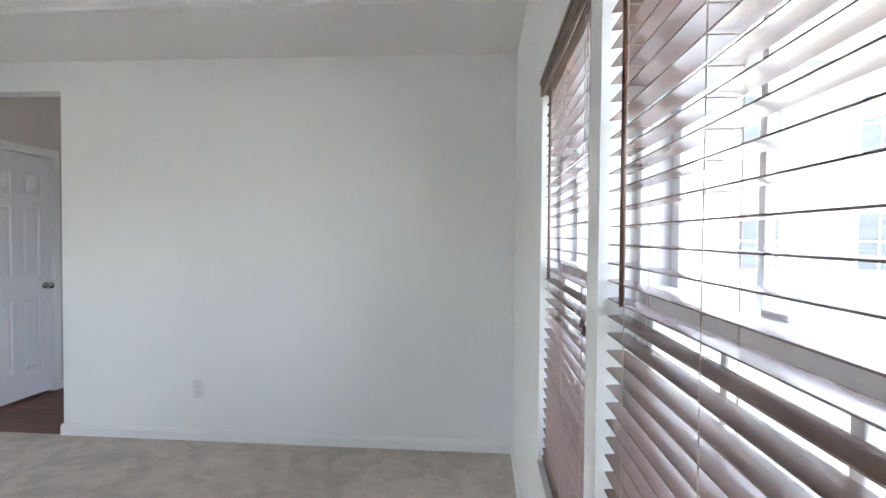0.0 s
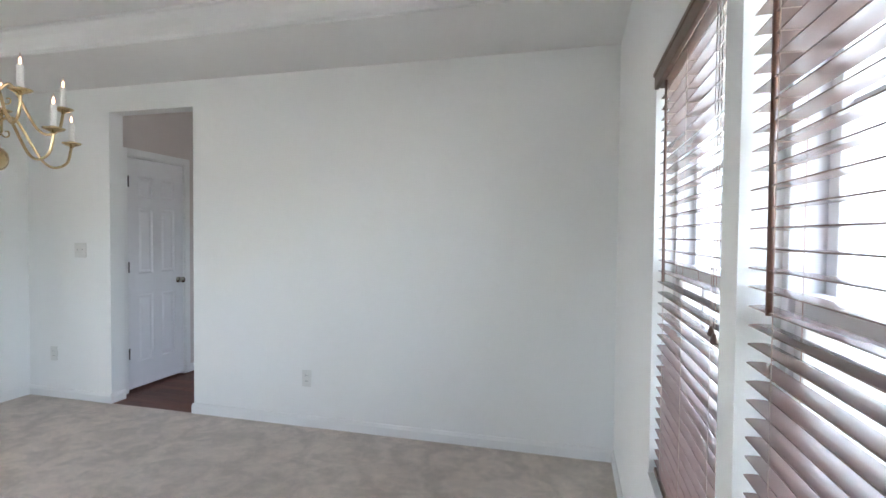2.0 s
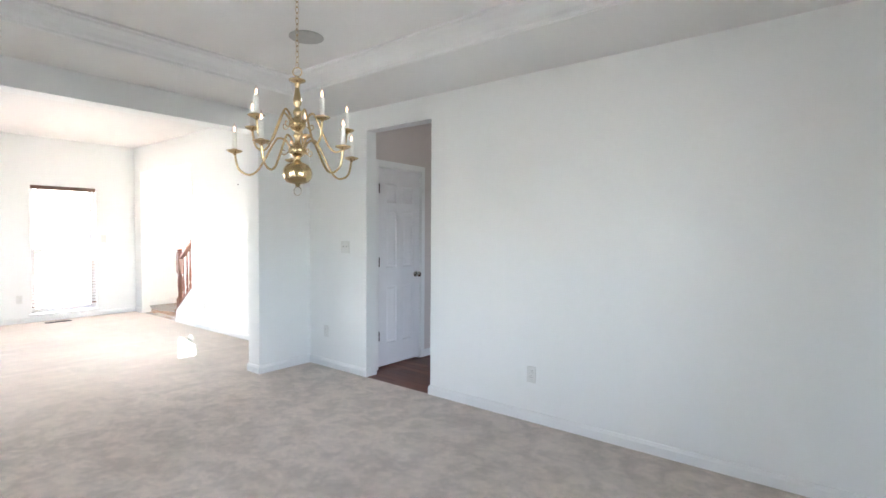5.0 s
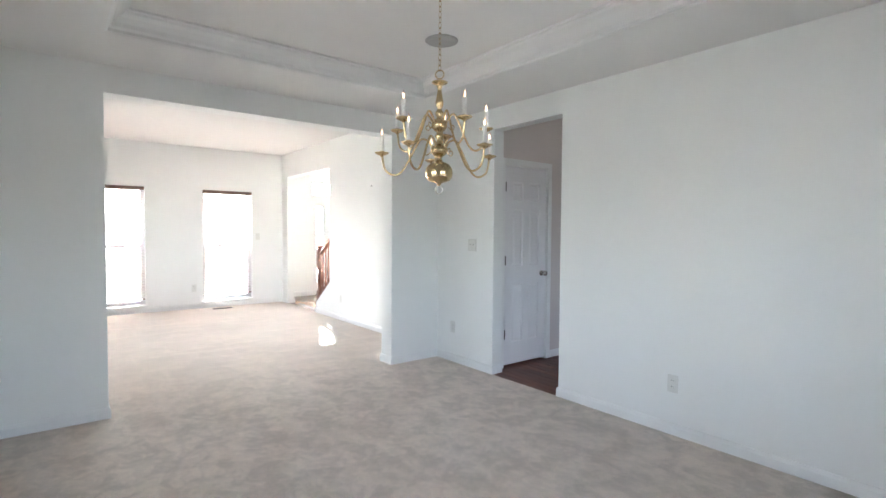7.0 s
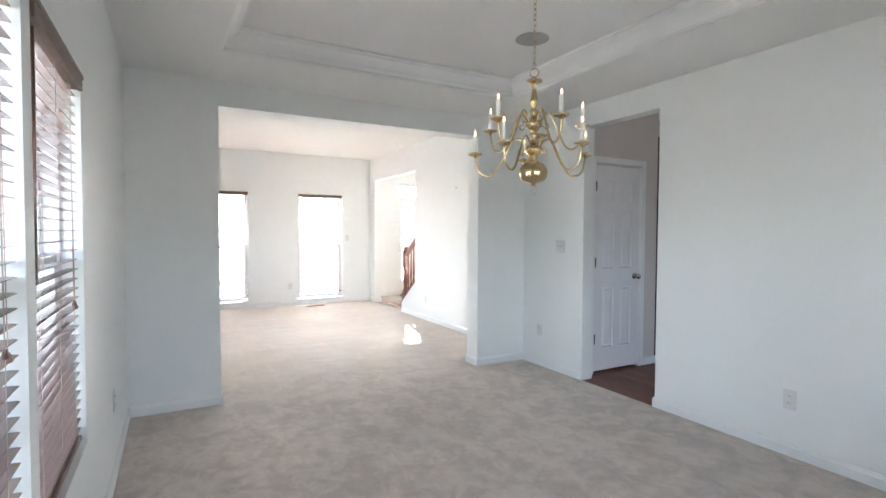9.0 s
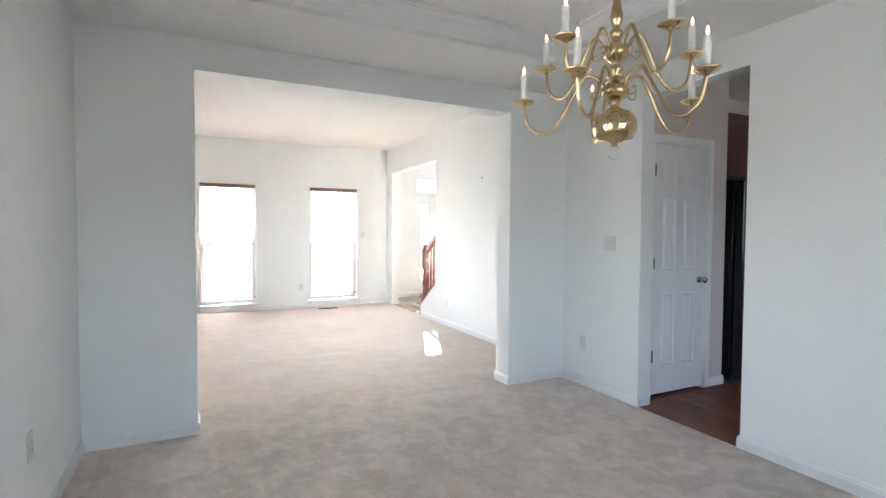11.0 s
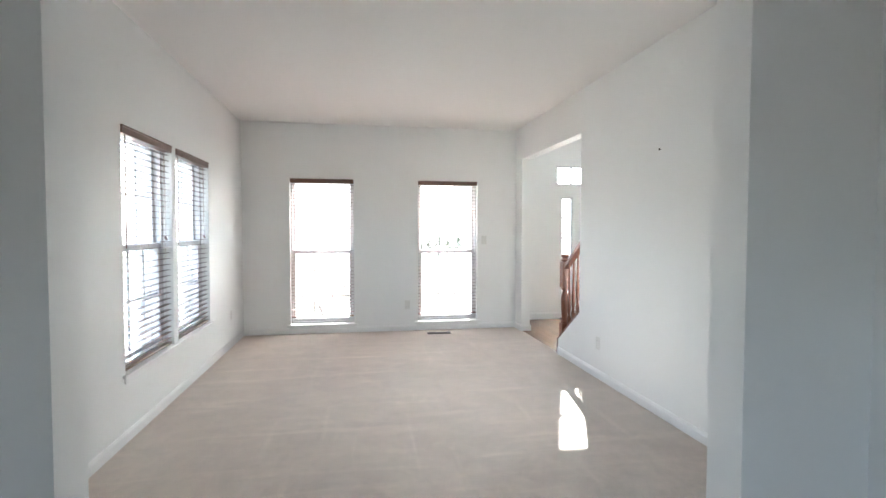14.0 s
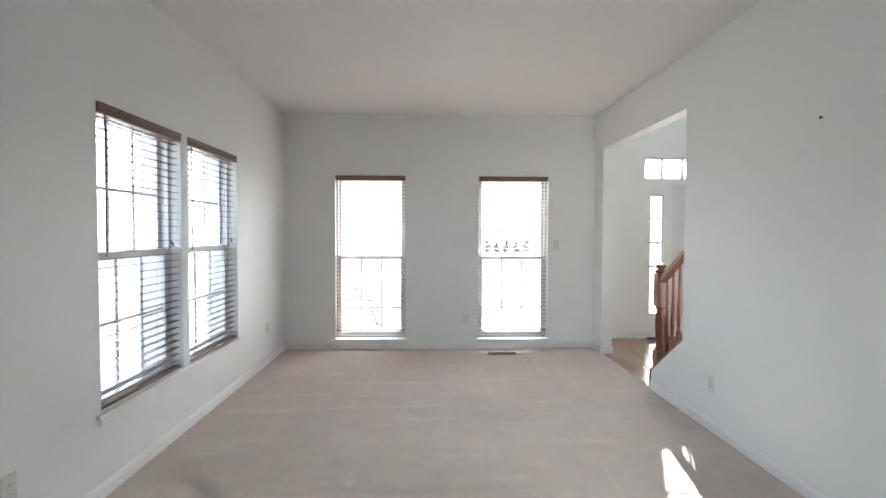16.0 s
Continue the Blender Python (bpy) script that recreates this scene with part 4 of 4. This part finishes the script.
wall_plate(pose(-3.60, DS, 0.41, 0, 0, 180), "outlet", "white duplex outlet under the soffit by the partition")
wall_plate(pose(-5.72, LS, 0.33, 0, 0, 180), "outlet", "white duplex outlet on the window wall")
nail = tagged(link_mesh("picture_hook", lathe([(0.003, 0.0), (0.003, 0.010), (0.008, 0.012), (0.008, 0.015), (0.002, 0.017)], 12, m=pose(-6.148, LN, 1.91, 90, 0, 0)), M_HINGE), "small dark metal wall hook on bare wall", "wall hook")


def register(x, y):
    r = tagged(new("floor_register"), "brown metal floor register set in the carpet", "floor vent")
    r.location = (x, y, 0)
    part("frame", B(-0.055, 0.055, -0.155, 0.155, 0.0, 0.004, 0.0015), M_VENT, r)
    for k in range(14):
        yy = -0.137 + k * 0.0195
        part("slat", B(-0.042, 0.042, yy, yy + 0.010, 0.003, 0.0075), M_VENT, r)


register(-9.20, -0.968)

# ---------------------------------------------------------------- outdoors
M_GRASS = mat("pale_winter_lawn", (0.235, 0.225, 0.195), 0.9, vary=0.8, scale=0.6, tint=(0.17, 0.165, 0.135), fine=0.3, fine_scale=30)
M_ROAD = mat("grey_asphalt", (0.10, 0.10, 0.10), 0.85, vary=0.6, scale=0.8, tint=(0.07, 0.07, 0.07), fine=0.2, fine_scale=80)
M_CONC = mat("pale_concrete", (0.68, 0.67, 0.64), 0.85, vary=0.6, scale=1.5, tint=(0.60, 0.59, 0.56), fine=0.1, fine_scale=90)
M_SIDING = mat("grey_vinyl_siding", (0.26, 0.285, 0.31), 0.6, vary=0.4, scale=1.0, tint=(0.17, 0.19, 0.215))
M_ROOF = mat("grey_shingle", (0.12, 0.115, 0.11), 0.85, vary=0.6, scale=3, tint=(0.08, 0.078, 0.075), fine=0.25, fine_scale=20)
M_LEAF = mat("evergreen_foliage", (0.11, 0.13, 0.085), 0.8, vary=0.8, scale=5, tint=(0.07, 0.09, 0.06))
M_TWIG = mat("dry_shrub_foliage", (0.25, 0.20, 0.16), 0.85, vary=0.8, scale=6, tint=(0.17, 0.14, 0.11))
M_BARK = mat("brown_bark", (0.10, 0.075, 0.055), 0.9, vary=0.7, scale=12, stretch=(1, 1, 0.2))
M_CARPAINT = mat("dark_blue_car_paint", (0.025, 0.03, 0.045), 0.2, coat=0.6)
M_TYRE = mat("black_tyre_rubber", (0.02, 0.02, 0.02), 0.8)
M_RIM = mat("grey_alloy_rim", (0.5, 0.5, 0.52), 0.3, 0.9)
M_DARKGLASS = mat("dark_window_glass", (0.075, 0.08, 0.085), 0.4, spec=0.2)
M_FENCE = mat("white_fence_paint", (0.75, 0.75, 0.73), 0.5)
GZ = -0.35
structure("ground", B(-400, 400, -400, 400, GZ - 0.15, GZ), M_GRASS, "pale dry winter lawn round the house", "lawn")
structure("road", B(-120, 120, -26, -19, GZ, GZ + 0.02), M_ROAD, "grey asphalt street beyond the lawn", "road")
structure("road_front", B(-31, -24, -18.9, 90, GZ, GZ + 0.02), M_ROAD, "grey asphalt side street", "road")
structure("pavement", B(-22.5, -21, -18, 90, GZ, GZ + 0.03), M_CONC, "pale concrete pavement along the side street", "pavement")
structure("pavement_side", B(-20, 60, -17.5, -16, GZ, GZ + 0.03), M_CONC, "pale concrete pavement along the street", "pavement")


def far_house(x, y, turn, w, d, storeys, label):
    """A sided house with a gabled roof, on the lawn; its front faces local -y."""
    hs = tagged(new("house"), label, "house")
    hs.matrix_world = pose(x, y, GZ, 0, 0, turn)
    h = 2.8 * storeys + 0.3
    part("wall", B(-w / 2, w / 2, 0, d, 0, h), M_SIDING, hs)
    for k in range(int(h / 0.28)):
        part("siding_board", B(-w / 2 - 0.012, w / 2 + 0.012, -0.022, -0.001, 0.1 + 0.28 * k, 0.1 + 0.28 * k + 0.262), M_SIDING, hs)
    bm = bmesh.new()
    for sx in (-w / 2 - 0.4, w / 2 + 0.4):
        for yy, zz in ((-0.5, h - 0.1), (d / 2, h + d * 0.32), (d + 0.5, h - 0.1), (d / 2, h + d * 0.32 - 0.3)):
            bm.verts.new((sx, yy, zz))
    v = list(bm.verts)
    for i in range(4):
        j = (i + 1) % 4
        bm.faces.new((v[i], v[j], v[4 + j], v[4 + i]))
    bm.faces.new(v[:4]), bm.faces.new(v[7:3:-1])
    bmesh.ops.recalc_face_normals(bm, faces=bm.faces)
    part("roof", bm, M_ROOF, hs)
    n = int(w / 2.4)
    for s in range(storeys):
        for k in range(n):
            cx = -w / 2 + (k + 0.5) * w / n
            z0 = 0.95 + 2.8 * s
            wn_ = part("window", B(cx - 0.5, cx + 0.5, -0.045, -0.023, z0, z0 + 1.4), M_DARKGLASS, hs)
            part("window_frame", wall_mesh("y", -0.06, -0.046, cx - 0.57, cx + 0.57, z0 - 0.07, z0 + 1.47, [(cx - 0.48, cx - 0.015, z0 + 0.02, z0 + 0.69), (cx + 0.015, cx + 0.48, z0 + 0.02, z0 + 0.69), (cx - 0.48, cx - 0.015, z0 + 0.72, z0 + 1.38), (cx + 0.015, cx + 0.48, z0 + 0.72, z0 + 1.38)]), M_FENCE, wn_)
    return hs


far_house(10.6, 9.5, 0, 11.0, 8.0, 2, "pale two-storey sided house across the side yard")
far_house(-10.0, -38.0, 180, 12.0, 8.0, 2, "pale two-storey sided house across the street")
far_house(6.0, -38.0, 180, 12.0, 8.0, 2, "pale sided house with white window frames across the street")


def leaves(bm, rnd, centre, radii, n, size):
    for _ in range(n):
        d = Vector((rnd.gauss(0, 1), rnd.gauss(0, 1), rnd.gauss(0, 1))).normalized() * rnd.uniform(0.35, 1.0)
        p = Vector(centre) + Vector((d.x * radii[0], d.y * radii[1], d.z * radii[2]))
        a = Vector((rnd.gauss(0, 1), rnd.gauss(0, 1), rnd.gauss(0, 1))).normalized() * size * rnd.uniform(0.6, 1.4)
        b = a.orthogonal().normalized() * size * 0.45
        vs = [bm.verts.new(p + q) for q in (-a, b, a, -b)]
        bm.faces.new(vs)


def evergreen(x, y, h, seed):
    rnd = random.Random(seed)
    t = tagged(new("evergreen_tree"), "dark green narrow evergreen tree on the lawn", "tree", group="row of evergreen trees")
    t.location = (x, y, GZ)
    part("trunk", lathe([(0.13, 0), (0.09, h * 0.4), (0.02, h * 0.96)], 8), M_BARK, t)
    bm = bmesh.new()
    k = int(h * 7)
    for i in range(k):
        f = i / k
        r = (1 - f) * h * 0.19 + 0.08
        a = rnd.uniform(0, 6.28)
        leaves(bm, rnd, (r * 0.55 * math.cos(a), r * 0.55 * math.sin(a), 0.35 + f * (h - 0.4)), (r * 0.7, r * 0.7, h * 0.05 + 0.05), 60, 0.10)
    part("crown", bm, M_LEAF, t)


def shrub(x, y, r, seed):
    rnd = random.Random(seed)
    t = tagged(new("shrub"), "bare brownish shrub in front of the window", "shrub", group="shrubs by the house")
    t.location = (x, y, GZ)
    st = bmesh.new()
    for _ in range(9):
        a, q = rnd.uniform(0, 6.28), rnd.uniform(0.3, 0.8) * r
        tube(spline([(0, 0, 0), (0.4 * q * math.cos(a), 0.4 * q * math.sin(a), 0.5 * r), (q * math.cos(a), q * math.sin(a), r * rnd.uniform(0.8, 1.3))], 3), 0.008, 5, st)
    part("stems", st, M_BARK, t)
    bm = bmesh.new()
    leaves(bm, rnd, (0, 0, 0.8 * r), (r, r, 0.75 * r), 3200, 0.024)
    part("crown", bm, M_TWIG, t)


def street_tree(x, y, h, seed):
    rnd = random.Random(seed)
    t = tagged(new("street_tree"), "round-crowned tree beside the street", "tree")
    t.location = (x, y, GZ)
    bm = lathe([(0.17, 0), (0.13, 0.4), (0.11, h * 0.4), (0.04, h * 0.8)], 10)
    for _ in range(8):
        a = rnd.uniform(0, 6.28)
        z = rnd.uniform(0.35, 0.6) * h
        tube(spline([(0, 0, z), (0.12 * h * math.cos(a), 0.12 * h * math.sin(a), z + 0.1 * h), (0.24 * h * math.cos(a), 0.24 * h * math.sin(a), z + 0.25 * h)], 4), lambda q: 0.05 * (1 - 0.8 * q), 6, bm)
    part("trunk", bm, M_BARK, t)
    cb = bmesh.new()
    for _ in range(26):
        a, rr = rnd.uniform(0, 6.28), rnd.uniform(0.05, 0.27) * h
        leaves(cb, rnd, (rr * math.cos(a), rr * math.sin(a), h * rnd.uniform(0.48, 0.95)), (0.12 * h, 0.12 * h, 0.09 * h), 130, 0.09)
    part("crown", cb, M_LEAF, t)


for k, (x, y, h) in enumerate(((-37, 2.2, 1.25), (-37.5, 2.9, 1.1), (-37, 3.5, 1.35), (-37.2, 4.2, 1.2), (-37, 4.9, 1.3))):
    evergreen(x, y, h, 20 + k)
for k, (x, y, r) in enumerate(((-11.9, -3.7, 0.80), (-12.0, -2.6, 0.86), (-12.1, -1.75, 0.62))):
    shrub(x, y, r, 40 + k)
street_tree(-13.5, -13.5, 5.0, 61)
street_tree(-4.0, -14.5, 5.6, 62)


def parked_car(x, y, turn):
    c = tagged(new("car"), "dark blue parked saloon car at the kerb", "car")
    c.matrix_world = pose(x, y, GZ + 0.02, 0, 0, turn)
    prof = [(-2.2, 0.30), (-2.22, 0.62), (-2.0, 0.80), (-1.35, 0.88), (-0.75, 1.36), (0.55, 1.42), (1.25, 0.98), (2.05, 0.84), (2.22, 0.60), (2.2, 0.30)]
    bm = bmesh.new()
    a = [bm.verts.new((px, -0.86 if pz < 1.0 else -0.66, pz)) for px, pz in prof]
    b = [bm.verts.new((px, 0.86 if pz < 1.0 else 0.66, pz)) for px, pz in prof]
    for i in range(len(prof)):
        j = (i + 1) % len(prof)
        bm.faces.new((a[i], b[i], b[j], a[j]))
    bm.faces.new(a[::-1]), bm.faces.new(b)
    bmesh.ops.recalc_face_normals(bm, faces=bm.faces)
    bmesh.ops.bevel(bm, geom=bm.edges[:], offset=0.05, segments=2, affect="EDGES")
    part("body", bm, M_CARPAINT, c, "", True)
    for sy in (-1, 1):
        g = bmesh.new()
        g.faces.new([g.verts.new(v) for v in ((-1.15, sy * 0.86, 0.93), (-0.70, sy * 0.69, 1.31), (0.50, sy * 0.69, 1.36), (1.05, sy * 0.86, 0.95))])
        r = bmesh.ops.extrude_face_region(g, geom=g.faces[:])
        for v in r["geom"]:
            if isinstance(v, bmesh.types.BMVert):
                v.co.y += 0.012 * sy
        part("side_window", g, M_DARKGLASS, c)
        for wx in (-1.35, 1.35):
            w = part("wheel", lathe([(0.20, -0.1), (0.31, -0.1), (0.33, -0.06), (0.33, 0.06), (0.31, 0.1), (0.20, 0.1)], 24, m=pose(wx, sy * 0.78, 0.33, 90, 0, 0)), M_TYRE, c)
            part("rim", lathe([(0.03, -0.105), (0.19, -0.10), (0.20, 0.0), (0.19, 0.10), (0.03, 0.105)], 20, m=pose(wx, sy * 0.78, 0.33, 90, 0, 0)), M_RIM, w)


parked_car(-12.5, -20.0, 0)


# unseen roof, added to block the sun from the transom and sidelight
def porch():
    p = tagged(new("porch"), "unseen white roof added to keep sun off the transom, on posts over a concrete landing", "porch")
    part("roof", B(-12.15, FW - 0.201, 0.62, 3.6, 2.78, 3.0, 0.02), M_FENCE, p)
    part("landing", B(-12.05, FW - 0.21, 0.45, 3.5, GZ - 0.02, -0.14, 0.01), M_CONC, p)
    for y in (0.70, 3.45):
        part("post", B(-12.08, -11.96, y - 0.06, y + 0.06, GZ, 2.79, 0.008), M_FENCE, p)


porch()

# wooden floors last
boards("floor_kitchen", KX0 - 0.15, -1.2, 0.0, 2.4, 0.083, "x", M_KFLOOR, "dark stained hardwood floor of the kitchen", 3)
structure("floor_kitchen_far", B(-4.54, 0.3, 2.4, 4.4, -0.12, -0.003), M_KFLOOR, "dark hardwood floor further back in the kitchen", "wooden floor")
structure("floor_kitchen_corner", B(-1.2, 0.3, 0.12, 2.4, -0.12, -0.003), M_KFLOOR, "dark hardwood floor in the kitchen corner", "wooden floor")
structure("floor_kitchen_recess", B(-4.54, KX0 - 0.15, 1.0, 2.4, -0.12, -0.003), M_KFLOOR, "dark hardwood floor below the refrigerator", "wooden floor")
boards("floor_foyer", FW - 0.15, -7.0, LN + 0.02, 2.2, 0.083, "x", M_FFLOOR, "glossy oak hardwood floor of the foyer", 4)
structure("floor_foyer_far", B(-7.0, -4.56, LN + 0.14, 3.0, -0.12, -0.003), M_FFLOOR, "oak hardwood floor under the stair", "wooden floor")
structure("floor_foyer_side", B(FW - 0.15, -7.0, 2.2, 3.0, -0.12, -0.003), M_FFLOOR, "oak hardwood floor beside the entrance", "wooden floor")
